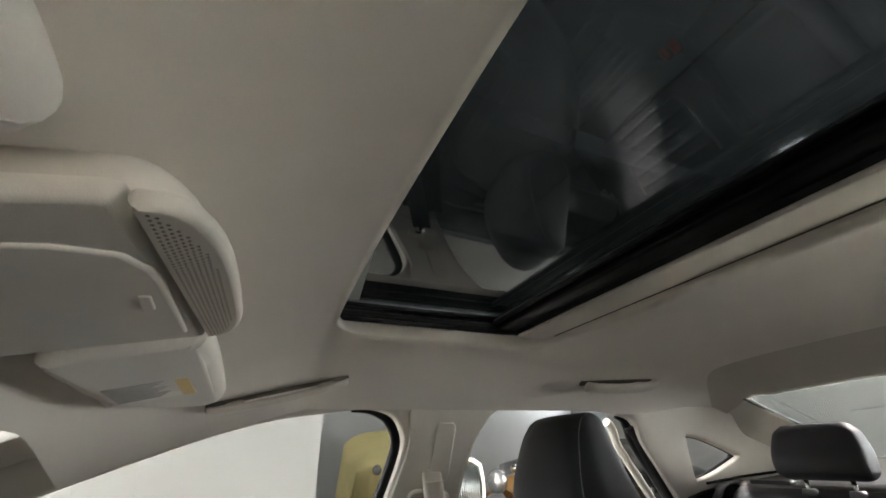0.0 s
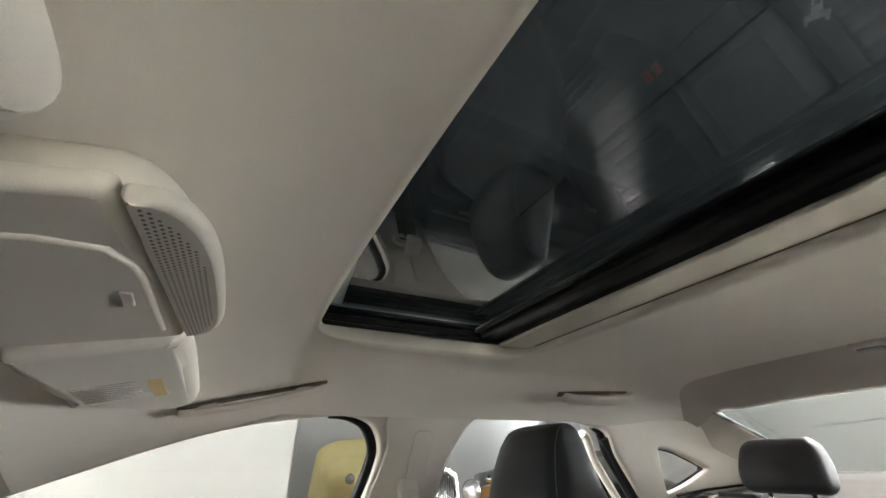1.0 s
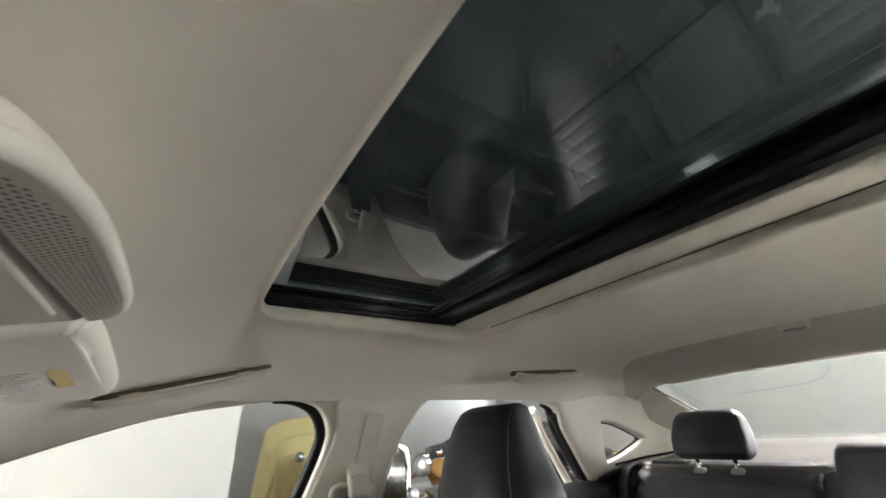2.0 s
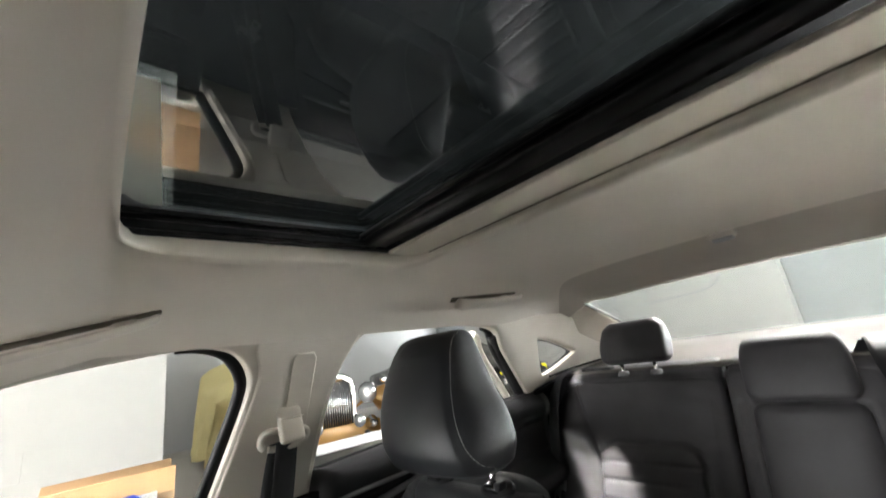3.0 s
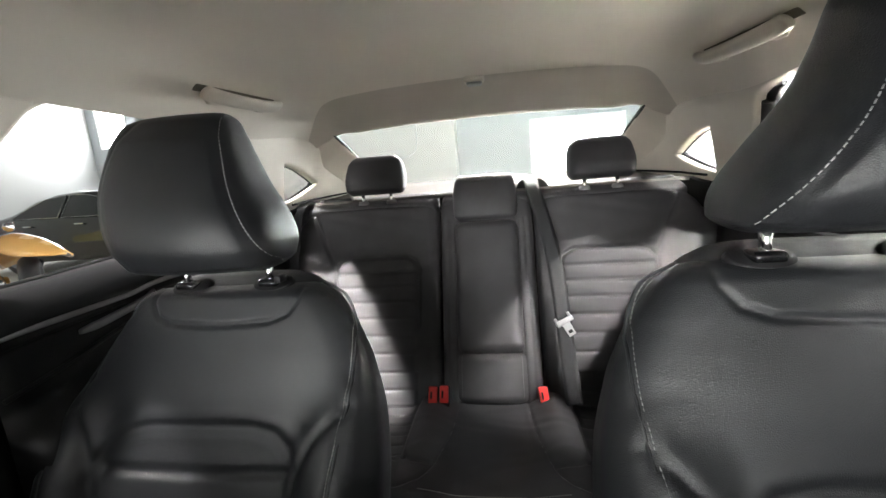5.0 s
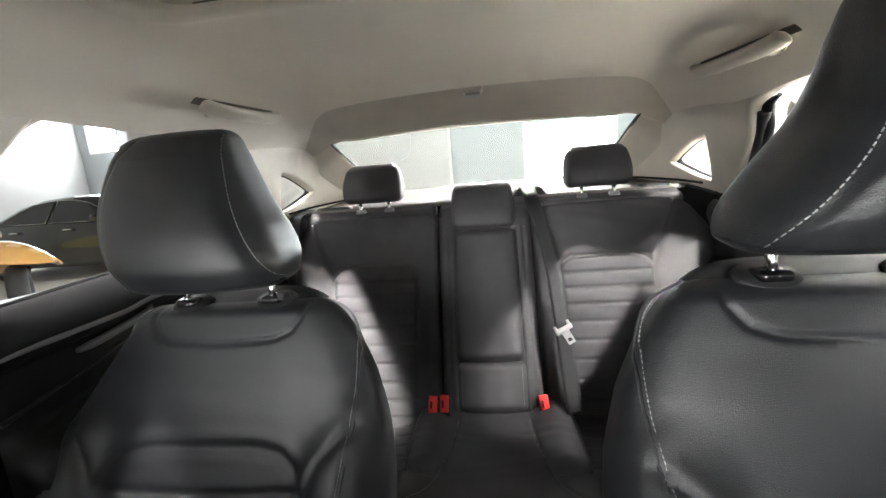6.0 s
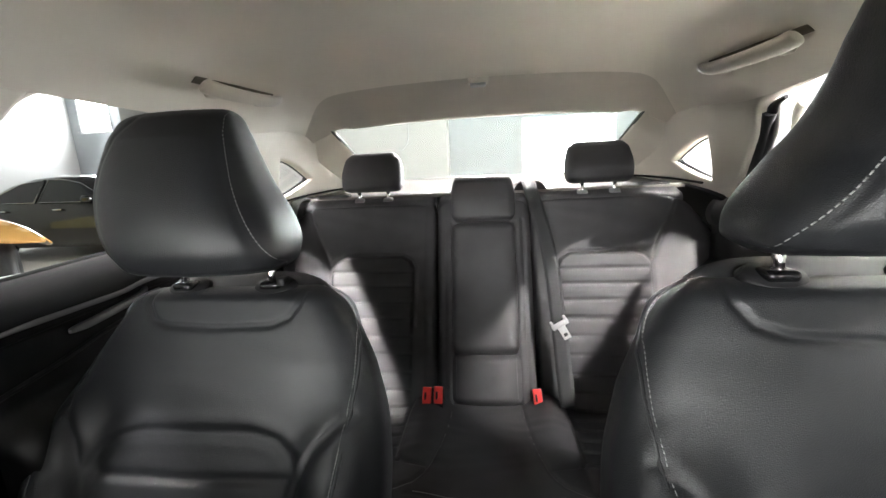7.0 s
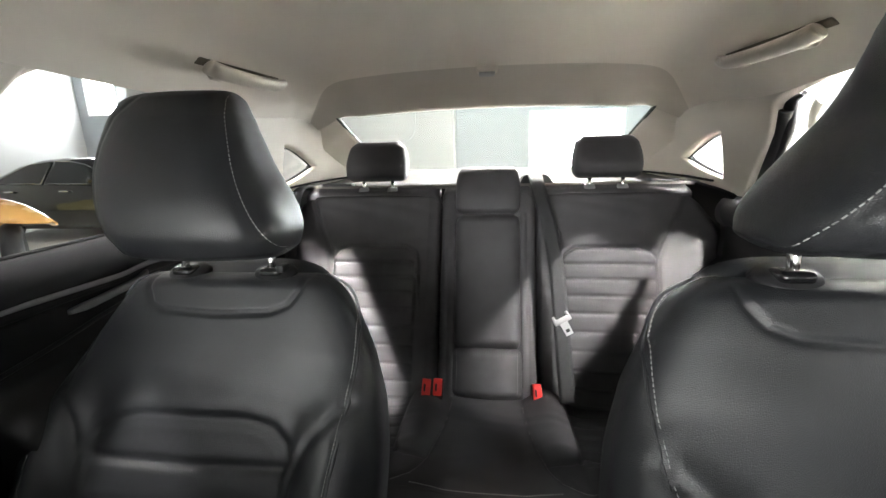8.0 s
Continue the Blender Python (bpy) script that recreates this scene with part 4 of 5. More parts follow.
        guide = part("post_guide", bm, BLACK, back, "black plastic post collar")
        bm = box_bm((px - 0.017, 0.066, 0.998), (px + 0.017, 0.094, 1.0115), 0.006, 3)
        part("guide_wedge", bm, GLOSS_BLACK, guide)
    part("release_button", box_bm((0.090, 0.062, 1.006), (0.102, 0.082, 1.018), 0.002), BLACK, back)
    xs = np.linspace(-0.140, 0.140, 23)
    rows = []
    for x in xs:
        e = 0.022 * (abs(x) / 0.140) ** 6
        dip = 0.0035 * (math.exp(-((abs(x) - 0.074) / 0.034) ** 4))
        rows.append([(x, y, z - e - dip * k) for y, z, k in ((0.078, 0.955, 0), (0.068, 0.973, 0), (0.068, 0.983, 0), (0.073, 0.990, 0.3), (0.082, 0.996, 1), (0.096, 1.002, 1), (0.112, 1.009, 0.3), (0.126, 1.014, 0), (0.138, 1.009, 0), (0.144, 0.96, 0))])
    surface("top_facing", np.array(rows), LEATHER, back, "black leather facing on top of the backrest", closed_u=True, caps=True)
    # seat cushion
    cspec = dict(half_width=flat(0.255), centre=flat(0.0), thick=flat(0.16), s0=-0.62, s1=-0.09, ring=120, rows=60, power=4.0, end=0.05,
                 front=lambda x, z: 0.035 * bump_of(np.abs(x), 0.15, 0.22) - 0.006 * np.exp(-(near_line(x, z, [[(-0.16, -0.6), (-0.16, -0.1)], [(0.16, -0.6), (0.16, -0.1)], [(-0.16, -0.35), (0.16, -0.35)]]) / 0.006) ** 2))
    cushion = pad("cushion", cspec, LEATHER, None)
    cushion.data.transform(Matrix.Translation((0, 0, 0.44)) @ Matrix.Rotation(radians(-90), 4, "X"))
    cushion.parent, cushion.matrix_parent_inverse = seat, seat.matrix_world.inverted()
    part("seat_base", box_bm((-0.22, -0.58, 0.278), (0.22, -0.12, 0.38), 0.02), BLACK, seat)
    return seat


def smooth2(line, n=40):
    return [(p.x, p.y) for p in smooth_line([(x, z, 0) for x, z in line], n)]


passenger_seat = front_seat("black leather passenger seat with ribbed centre and pale stitching", 1)
driver_seat = front_seat("black leather driver's seat set further forward, with pale stitching", -1, 0.24)
driver_seat.matrix_world = Matrix.Translation((0.392, -0.125, 0.28 + 0.037))
passenger_seat.matrix_world = Matrix.Translation((-0.398, 0, 0.28))
for seat_x, seat_y, seat_z in ((-0.398, 0.0, 0.278), (0.392, -0.125, 0.314)):
    if seat_z > 0.3:
        rail = part("seat_rail", box_bm((seat_x - 0.2, seat_y - 0.56, 0.281), (seat_x + 0.2, seat_y - 0.14, 0.3145), 0.006), BLACK)
        tagged(rail, "black seat runner on the car floor", "seat runner")

# ---- rear bench ----
RT = radians(22.14)
CR = math.cos(RT)


def rv(z):
    return (z - 0.48) / CR


REAR_M = Matrix.Translation((0, 0.62 + 0.06 * CR, 0.48 - 0.06 * math.sin(RT))) @ Matrix.Rotation(-RT, 4, "X")
bench = empty("rear_bench", (0, 0.6, 0.28), "black leather rear bench with ribbed outer seats and folded centre armrest", "car seat")


def bench_pad(name, spec, label="", mat=None, parent=None):
    ob = pad(name, spec, mat or LEATHER_REAR_LIT, None, label)
    ob.data.transform(REAR_M)
    ob.parent, ob.matrix_parent_inverse = parent or bench, (parent or bench).matrix_world.inverted()
    return ob


OUTER = curve_of([(rv(z), x) for z, x in ((0.44, 0.69), (0.60, 0.70), (0.86, 0.715), (0.97, 0.706), (1.03, 0.675), (1.075, 0.63))])
R_INS = [(x, rv(z)) for x, z in ((0.238, 0.45), (0.236, 0.68), (0.232, 0.855), (0.245, 0.880), (0.275, 0.896), (0.470, 0.896), (0.505, 0.884), (0.525, 0.862), (0.522, 0.70), (0.50, 0.45))]
R_BOL = [(x, rv(z)) for x, z in ((0.622, 1.06), (0.594, 1.00), (0.566, 0.944), (0.540, 0.89), (0.527, 0.86))]
R_RIBS = [[(0.235, rv(z)), (0.53, rv(z))] for z in (0.846, 0.800, 0.753, 0.702, 0.650, 0.597, 0.543, 0.493)]


def outer_face(x, s):
    ax = np.abs(x)
    f = 0.035 * bump_of(ax, 0.54, 0.64) * (1 - bump_of(s, rv(0.90), rv(1.03)))
    soft = bump_of(np.where(inside(ax, s, R_INS), near_line(ax, s, [R_INS]), 0), 0.0, 0.010)
    d = near_line(ax, s, R_RIBS)
    f = f + soft * (0.004 + 0.0022 * np.clip(d / 0.023, 0, 1) ** 0.8 - 0.006 * np.exp(-(d / 0.0036) ** 2))
    d = near_line(ax, s, [R_INS[1:-1], R_BOL])
    f = f - 0.007 * np.exp(-(d / 0.006) ** 2)
    d = near_line(ax, s, [[(0.185, rv(0.45)), (0.185, rv(1.06))]])
    return f - 0.004 * np.exp(-(d / 0.005) ** 2) + 0.001 * np.sin(29 * x + 5 * np.sin(21 * s)) * np.sin(37 * s)


for s in (-1, 1):
    spec = dict(half_width=lambda z: (OUTER(z) - 0.163) / 2, centre=lambda z, s=s: s * (OUTER(z) + 0.163) / 2, thick=flat(0.12), s0=rv(0.42), s1=rv(1.080),
                front=outer_face, ring=280, rows=190, power=5.0, end=0.030)
    back = bench_pad("outer_backrest", spec, "ribbed black leather outer backrest")
spec = dict(half_width=flat(0.157), centre=flat(0.0), thick=flat(0.115), s0=rv(0.42), s1=rv(1.085), ring=160, rows=120, power=6.0, end=0.028,
            front=lambda x, s: -0.006 * (np.abs(x) < 0.107) * (s < rv(1.0)) - 0.004 * np.exp(-(near_line(np.abs(x), s, [[(0.13, rv(0.45)), (0.13, rv(1.0))]]) / 0.006) ** 2))
bench_pad("centre_backrest", spec)
spec = dict(half_width=flat(0.1055), centre=flat(0.0), thick=flat(0.10), s0=rv(0.592), s1=rv(1.0), ring=140, rows=90, power=5.0, end=0.036, drift=flat(-0.031),
            front=lambda x, s: 0.010 * np.cos(np.clip(np.abs(x) / 0.11, 0, 1) * np.pi / 2) + 0.0006 * np.sin(40 * x + 25 * s))
bench_pad("armrest", spec, "smooth black leather fold-down armrest, closed")
spec = dict(half_width=flat(0.116), centre=flat(0.0), thick=flat(0.10), s0=rv(0.450), s1=rv(0.603), ring=140, rows=60, power=4.5, end=0.034, drift=flat(-0.016),
            front=lambda x, s: 0.022 * np.cos(np.clip(np.abs(x) / 0.11, 0, 1) * np.pi / 2))
lower = bench_pad("lower_pad", spec)
y_of = pad_face(**spec)
for s in (-1, 1):
    st = stitches("stitching", [(s * 0.094, rv(0.475)), (s * 0.094, rv(0.590))], y_of, None, gap=0.009)
    st.data.transform(REAR_M)
    st.parent, st.matrix_parent_inverse = lower, lower.matrix_world.inverted()
# facing on top of the backs, rising to the rear
for x0, x1, parent in ((-0.645, -0.172, bench), (-0.150, 0.150, bench), (0.172, 0.645, bench)):
    xs = np.concatenate([[x0], np.linspace(x0 + 0.012, x1 - 0.012, 20), [x1]])
    rows = []
    for x in xs:
        e = 0.010 if x in (x0, x1) else 0.0
        rows.append([(x, y + 0.04 * max(0.0, abs(x) - 0.60), z - e) for y, z in ((0.880, 1.035), (0.863, 1.052), (0.862, 1.064), (0.867, 1.073), (0.878, 1.079), (0.905, 1.088), (0.94, 1.099), (0.962, 1.103), (0.972, 1.098), (0.975, 1.06))])
    surface("top_facing", np.array(rows), LEATHER_REAR_LIT, parent, "black leather facing on top of the backrest", closed_u=True, caps=True)
# middle head restraint, resting low on the backrest
spec = dict(half_width=curve_of([(0.995, 0.100), (1.03, 0.106), (1.10, 0.105), (1.15, 0.096)]), centre=flat(0.0), thick=flat(0.085), s0=1.000, s1=1.152, ring=140, rows=60, power=4.0, end=0.024,
            drift=lambda z: 0.835 + 0.28 * (z - 1.0), front=lambda x, z: 0.010 * np.exp(-((z - 1.07) / 0.06) ** 2))
pad("middle_headrest", spec, LEATHER_REAR_LIT, bench, "low black leather middle head restraint")
for s in (-1, 1):
    c = s * 0.385
    spec = dict(half_width=curve_of([(1.10, 0.098), (1.13, 0.105), (1.18, 0.106), (1.22, 0.098), (1.242, 0.085)]), centre=flat(c), thick=curve_of([(1.10, 0.08), (1.16, 0.10), (1.242, 0.075)]),
                s0=1.110, s1=1.246, ring=140, rows=60, power=4.0, end=0.022, drift=lambda z: 0.895 + 0.2 * (z - 1.15),
                front=lambda x, z: 0.012 * np.exp(-((z - 1.15) / 0.05) ** 2))
    rest = pad("outer_headrest", spec, LEATHER_REAR_LIT, bench, "small black leather head restraint on two posts")
    for px in (-0.052, 0.052):
        bm = bmesh.new()
        bmesh.ops.create_cone(bm, cap_ends=True, segments=16, radius1=0.0055, radius2=0.0055, depth=0.07, matrix=Matrix.Translation((c + px, 0.882, 1.09)))
        part("post", bm, CHROME, rest, "chrome post")
        bm = bmesh.new()
        bmesh.ops.create_cone(bm, cap_ends=True, segments=20, radius1=0.020, radius2=0.015, depth=0.014, matrix=Matrix.Translation((c + px, 0.882, 1.082)))
        part("post_collar", bm, SATIN, rest, "pale grey post collar")

# seat cushion of the bench, lying flat: its s is the distance rearward
C_SEAM = [(0.104, 0.64), (0.108, 0.55), (0.117, 0.46), (0.132, 0.385), (0.152, 0.325), (0.175, 0.291), (0.21, 0.278), (0.30, 0.272), (0.6, 0.27)]
C_EDGE = [(0.230, 0.66), (0.238, 0.55), (0.240, 0.45), (0.239, 0.392), (0.228, 0.368), (0.200, 0.353), (0.155, 0.345)]
C_RIBS = [[(0.245, y), (0.60, y + 0.01)] for y in (0.565, 0.520, 0.476, 0.432, 0.390, 0.350)]


def cushion_face(x, s):
    ax = np.abs(x)
    back = bump_of(s, 0.345, 0.40)
    out = bump_of(ax, 0.228, 0.256)
    f = 0.026 * np.exp(-((ax - 0.18) / 0.052) ** 2) * (0.45 + 0.55 * back) - 0.004 * (1 - bump_of(ax, 0.085, 0.125))
    f = f - 0.014 * out * back + 0.012 * out * (1 - back)
    f = f - 0.005 * np.exp(-(near_line(ax, s, [C_SEAM]) / 0.004) ** 2) - 0.012 * np.exp(-(near_line(ax, s, [C_EDGE[:5]]) / 0.007) ** 2)
    f = f - 0.006 * np.exp(-(near_line(ax, s, [C_EDGE[4:]]) / 0.005) ** 2)
    f = f - out * 0.006 * np.exp(-(near_line(ax, s, C_RIBS) / 0.004) ** 2)
    f = f - 0.004 * np.exp(-(near_line(x, s, [[(-0.19, 0.262), (0.19, 0.262)]]) / 0.004) ** 2)
    return f - 0.020 * bump_of(0.30 - s, 0.0, 0.1) + 0.0008 * np.sin(33 * x + 6 * np.sin(25 * s)) * np.sin(41 * s)


spec = dict(half_width=flat(0.69), centre=flat(0.0), thick=flat(0.14), s0=0.19, s1=0.70, ring=700, rows=180, power=7.0, end=0.05, front=cushion_face)
cushion = pad("cushion", spec, LEATHER_REAR_LIT, None, "black leather bench cushion with stitched centre")
CM = Matrix.Translation((0, 0, 0.385)) @ Matrix.Rotation(radians(-90), 4, "X")
cushion.data.transform(CM)
cushion.parent, cushion.matrix_parent_inverse = bench, bench.matrix_world.inverted()
y_of = pad_face(**spec)
for line in (smooth2(C_SEAM[:-1]), smooth2(mirrored(C_SEAM[:-1])), [(-0.17, 0.267), (0.17, 0.267)]):
    st = stitches("stitching", line, y_of, None, gap=0.0062, length=0.0046, r=0.0009)
    st.data.transform(CM)
    st.parent, st.matrix_parent_inverse = cushion, cushion.matrix_world.inverted()
part("bench_base", box_bm((-0.66, 0.22, 0.278), (0.66, 0.66, 0.35), 0.01), BLACK, bench)

# shoulder pieces at the ends of the shelf, belt outlets
for x0, x1 in ((-0.60, -0.49), (0.53, 0.62)):
    t = part("shelf_catch", box_bm((x0, 0.90, 1.090), (x1, 0.95, 1.104), 0.004), BLACK)
    tagged(t, "black plastic seat catch on the parcel shelf", "seat catch", "seat catches")
outlet = empty("belt_outlet", (0.155, 0.96, 1.09), "black trapezoid belt outlet on the parcel shelf", "belt outlet")
bm = bmesh.new()
bmesh.ops.create_cone(bm, cap_ends=True, segments=4, radius1=0.085, radius2=0.055, depth=0.035, matrix=Matrix.Translation((0.165, 0.965, 1.106)) @ Matrix.Rotation(radians(45), 4, "Z"))
bmesh.ops.bevel(bm, geom=bm.edges[:], offset=0.006, segments=2, affect="EDGES")
part("housing", bm, BLACK, outlet, smooth=False)

# ---- belts ----


def strap(name, centre_line, across, width, mat, parent=None, label=""):
    """A woven band along a line; across: the way of its width at each point."""
    line = smooth_line(centre_line, 40)
    rows = []
    for p in line:
        a = Vector(across).normalized() * width / 2
        rows.append([tuple(p - a), tuple(p - a * 0.5), tuple(p), tuple(p + a * 0.5), tuple(p + a)])
    return surface(name, np.array(rows), mat, parent, label, thick=0.0014)


def belt_tongue(place, turn, parent):
    """Latch tongue with its plastic loop."""
    bm = box_bm((-0.027, -0.004, -0.006), (0.027, 0.004, 0.011), 0.0035)
    for dx in (-0.025, 0.017):
        extra = box_bm((dx, -0.004, 0.008), (dx + 0.008, 0.004, 0.022), 0.002)
        tmp = bpy.data.meshes.new("tmp")
        extra.to_mesh(tmp)
        extra.free()
        bm.from_mesh(tmp)
        bpy.data.meshes.remove(tmp)
    bm.transform(Matrix.Translation(place) @ turn)
    t = part("tongue_grip", bm, TONGUE, parent, "grey plastic belt tongue")
    o = sheet("tongue_blade", [(-0.011, -0.044), (0.011, -0.044), (0.012, -0.006), (-0.012, -0.006)], [[(-0.006, -0.036), (0.006, -0.036), (0.006, -0.026), (-0.006, -0.026)]],
              lambda a, b, c: Matrix.Translation(place) @ turn @ Vector((a, c, b)), TONGUE, t, "steel latch blade", half=0.0016, bevel=0.0006)
    return t


front_belt = empty("front_seat_belt", (-0.66, -0.13, 1.10), "black front seat belt hanging from a beige pillar guide", "seat belt")
strap("webbing", [(-0.664, -0.122, 1.112), (-0.668, -0.135, 1.05), (-0.676, -0.150, 0.95), (-0.686, -0.168, 0.84), (-0.69, -0.19, 0.70), (-0.69, -0.20, 0.5), (-0.69, -0.20, 0.30)], (0.05, 1, 0.1), 0.050, WEB, front_belt)
strap("webbing", [(-0.650, -0.118, 1.112), (-0.655, -0.128, 1.02), (-0.665, -0.140, 0.92), (-0.672, -0.150, 0.82), (-0.675, -0.165, 0.70), (-0.675, -0.185, 0.50), (-0.680, -0.20, 0.30)], (-0.25, 1, 0.1), 0.048, WEB, front_belt)
belt_tongue((-0.668, -0.166, 0.832), Matrix.Rotation(radians(72), 4, "Z") @ Matrix.Rotation(radians(-28), 4, "Y"), front_belt)
guide = part("guide", box_bm((-0.653, -0.138, 1.108), (-0.635, -0.090, 1.240), 0.008, 3), BEIGE_DARK, front_belt, "beige plastic belt guide on a slider")
guide.data.transform(Matrix.Translation((-0.64, -0.11, 1.15)) @ Matrix.Rotation(radians(-23), 4, "Y") @ Matrix.Translation((0.64, 0.11, -1.15)))
tube("guide_loop", smooth_line([(-0.656, -0.160, 1.106), (-0.656, -0.166, 1.122), (-0.652, -0.156, 1.134), (-0.650, -0.13, 1.134), (-0.650, -0.10, 1.132), (-0.652, -0.080, 1.126), (-0.656, -0.076, 1.114), (-0.656, -0.088, 1.104), (-0.656, -0.12, 1.100)], 36, closed=True), 0.006, BEIGE, front_belt)
for gz in (1.150, 1.186):
    gr = part("groove", box_bm((-0.6335, -0.140, gz), (-0.6305, -0.090, gz + 0.0016), 0), BEIGE_DARK, guide)
    gr.data.transform(Matrix.Translation((-0.64, -0.11, 1.15)) @ Matrix.Rotation(radians(-23), 4, "Y") @ Matrix.Translation((0.64, 0.11, -1.15)))
part("guide_pin", box_bm((-0.644, -0.124, 1.128), (-0.632, -0.115, 1.137), 0.003), BLACK, guide)

front_belt.location.y -= 0.020
rear_belt = empty("rear_seat_belt", (0.165, 0.93, 1.09), "black rear seat belt with a grey latch tongue", "seat belt", "rear seat belts")
strap("webbing", [(0.155, 0.985, 1.126), (0.158, 0.90, 1.120), (0.165, 0.825, 1.07), (0.190, 0.765, 0.97), (0.207, 0.720, 0.87), (0.216, 0.675, 0.76), (0.222, 0.635, 0.66), (0.230, 0.585, 0.53), (0.235, 0.57, 0.48)], (1, 0.05, 0.12), 0.046, WEB, rear_belt)
belt_tongue((0.222, 0.640, 0.705), Matrix.Rotation(radians(-18), 4, "X") @ Matrix.Rotation(radians(-28), 4, "Y"), rear_belt)
left_belt = empty("rear_seat_belt", (-0.65, 0.86, 1.09), "black rear seat belt with a grey latch tongue", "seat belt", "rear seat belts")
strap("webbing", [(-0.655, 0.93, 1.10), (-0.660, 0.83, 1.08), (-0.658, 0.765, 0.98), (-0.652, 0.725, 0.88), (-0.645, 0.70, 0.80), (-0.640, 0.665, 0.70), (-0.640, 0.62, 0.58), (-0.640, 0.60, 0.47)], (1, -0.25, 0.0), 0.046, WEB, left_belt)
belt_tongue((-0.643, 0.690, 0.78), Matrix.Rotation(radians(-18), 4, "X") @ Matrix.Rotation(radians(10), 4, "Y"), left_belt)


def buckle(x, y, z, lean):
    b = empty("belt_buckle", (x, y, z - 0.03), "red-buttoned seat belt buckle tucked in the bench", "belt buckle", "belt buckles")
    turn = Matrix.Translation((x, y, z)) @ Matrix.Rotation(radians(-20), 4, "X") @ Matrix.Rotation(radians(lean), 4, "Y")
    bm = box_bm((-0.016, -0.008, -0.045), (0.016, 0.014, 0.028), 0.004)
    bm.transform(turn)
    part("body", bm, BLACK, b)
    bm = box_bm((-0.0135, -0.013, -0.020), (0.0135, -0.004, 0.031), 0.003)
    bm.transform(turn)
    part("button", bm, RED, b, "bright red release button")
    bm = box_bm((-0.0075, -0.0145, -0.006), (-0.0015, -0.0125, 0.016), 0.001)
    bm.transform(turn)
    part("slot", bm, BLACK, b)


buckle(-0.183, 0.592, 0.492, 4)
buckle(-0.148, 0.594, 0.494, 2)
buckle(0.152, 0.612, 0.480, -6)

# ---- roof fittings ----
console = empty("roof_console", (0, -0.68, 1.33), "beige plastic roof console with a perforated end", "roof console")


def d_shape(y_front, y_mid, y_end, hw, n=16):
    pts = [(-hw, y_front), (hw, y_front), (hw, y_mid)]
    for i in range(1, n):
        a = math.pi * i / n
        pts.append((hw * math.copysign(abs(math.cos(a)) ** 0.6, math.cos(a)), y_mid + (y_end - y_mid) * math.sin(a) ** 0.75))
    pts.append((-hw, y_mid))
    return pts


def console_place(a, b, c):
    return Vector((a, b, 1.313 + 0.20 * (b + 0.59) + c - 0.085 * a + 0.05 * a * a))


sheet("body", d_shape(-0.80, -0.60, -0.560, 0.125), [], lambda a, b, c: console_place(a, b, c + 0.012), BEIGE, console, half=0.018, bevel=0.014)
sheet("cover", [(-0.143, -0.795), (0.143, -0.795), (0.143, -0.585), (0.140, -0.578), (-0.140, -0.578), (-0.143, -0.585)], [], lambda a, b, c: console_place(a, b, c - 0.005), BEIGE, console, half=0.006, bevel=0.005)
sheet("glasses_lid", [(-0.112, -0.77), (0.102, -0.77), (0.106, -0.65), (0.102, -0.61), (0.090, -0.588), (0.066, -0.581), (0.045, -0.580), (-0.105, -0.587), (-0.112, -0.594)], [], lambda a, b, c: console_place(a, b, c - 0.0085), BEIGE, console, "closed glasses holder lid", half=0.004, bevel=0.003)
sheet("lid_latch", [(-0.012, -0.600), (0.022, -0.596), (0.020, -0.590), (-0.010, -0.593)], [], lambda a, b, c: console_place(a, b, c - 0.0120), BEIGE, console, half=0.0014, bevel=0.001)
grille = sheet("speaker_grille", d_shape(-0.576, -0.574, -0.543, 0.141), [], lambda a, b, c: console_place(a, b, c - 0.0075), BEIGE, console, "finely perforated beige grille", half=0.005, bevel=0.004)
verts, faces = [], []
for i in range(-32, 33):
    for j in range(10):
        a, b = i * 0.0043 + (0.00215 if j % 2 else 0), -0.5705 + j * 0.0027
        if abs(a) > 0.134 or b > -0.5775 + 0.028 * (1 - (abs(a) / 0.141) ** 3) ** 0.6:
            continue
        k = len(verts)
        for q in range(8):
            w = 2 * math.pi * q / 8
            verts.append(tuple(console_place(a + 0.00115 * math.cos(w), b + 0.00085 * math.sin(w), -0.0128)))
        faces.append(tuple(range(k, k + 8)))
tagged(from_faces("perforation", verts, faces, HOLE_SHADE, grille, "flat brown discs coloured as the shade in small holes"), kind="stuff")


def sun_visor(s, x_in, x_out, label, dy=0.0, dz=0.0):
    v = empty("sun_visor", (s * (x_in + x_out) / 2, -0.66, 1.31), label, "sun visor", "sun visors")

    def place(a, b, c):
        return Vector((s * a, b + dy, dz + 1.296 + 0.24 * (b + 0.575) - 0.05 * max(0.0, a - 0.25) + c))
    line = [(x, y) for x, y, z in smooth_line([(x_in + 0.02, -0.575, 0), (x_in + 0.10, -0.573, 0), (x_out - 0.10, -0.573, 0), (x_out - 0.03, -0.576, 0), (x_out - 0.004, -0.590, 0), (x_out - 0.004, -0.612, 0), (x_out - 0.03, -0.640, 0), (x_out - 0.07, -0.667, 0), (x_out - 0.14, -0.698, 0), (x_out - 0.22, -0.708, 0), (x_in + 0.08, -0.708, 0), (x_in + 0.015, -0.704, 0), (x_in, -0.69, 0), (x_in, -0.60, 0), (x_in + 0.005, -0.582, 0)], 90, closed=True)]
    sheet("flap", line, [], place, LINER, v, half=0.013, bevel=0.011)
    tube("pivot", [place(x_in + 0.05, -0.695, 0.006), place(x_out - 0.12, -0.712, 0.006), place(x_out + 0.0, -0.73, 0.012)], 0.006, BEIGE, v)
    return v, place


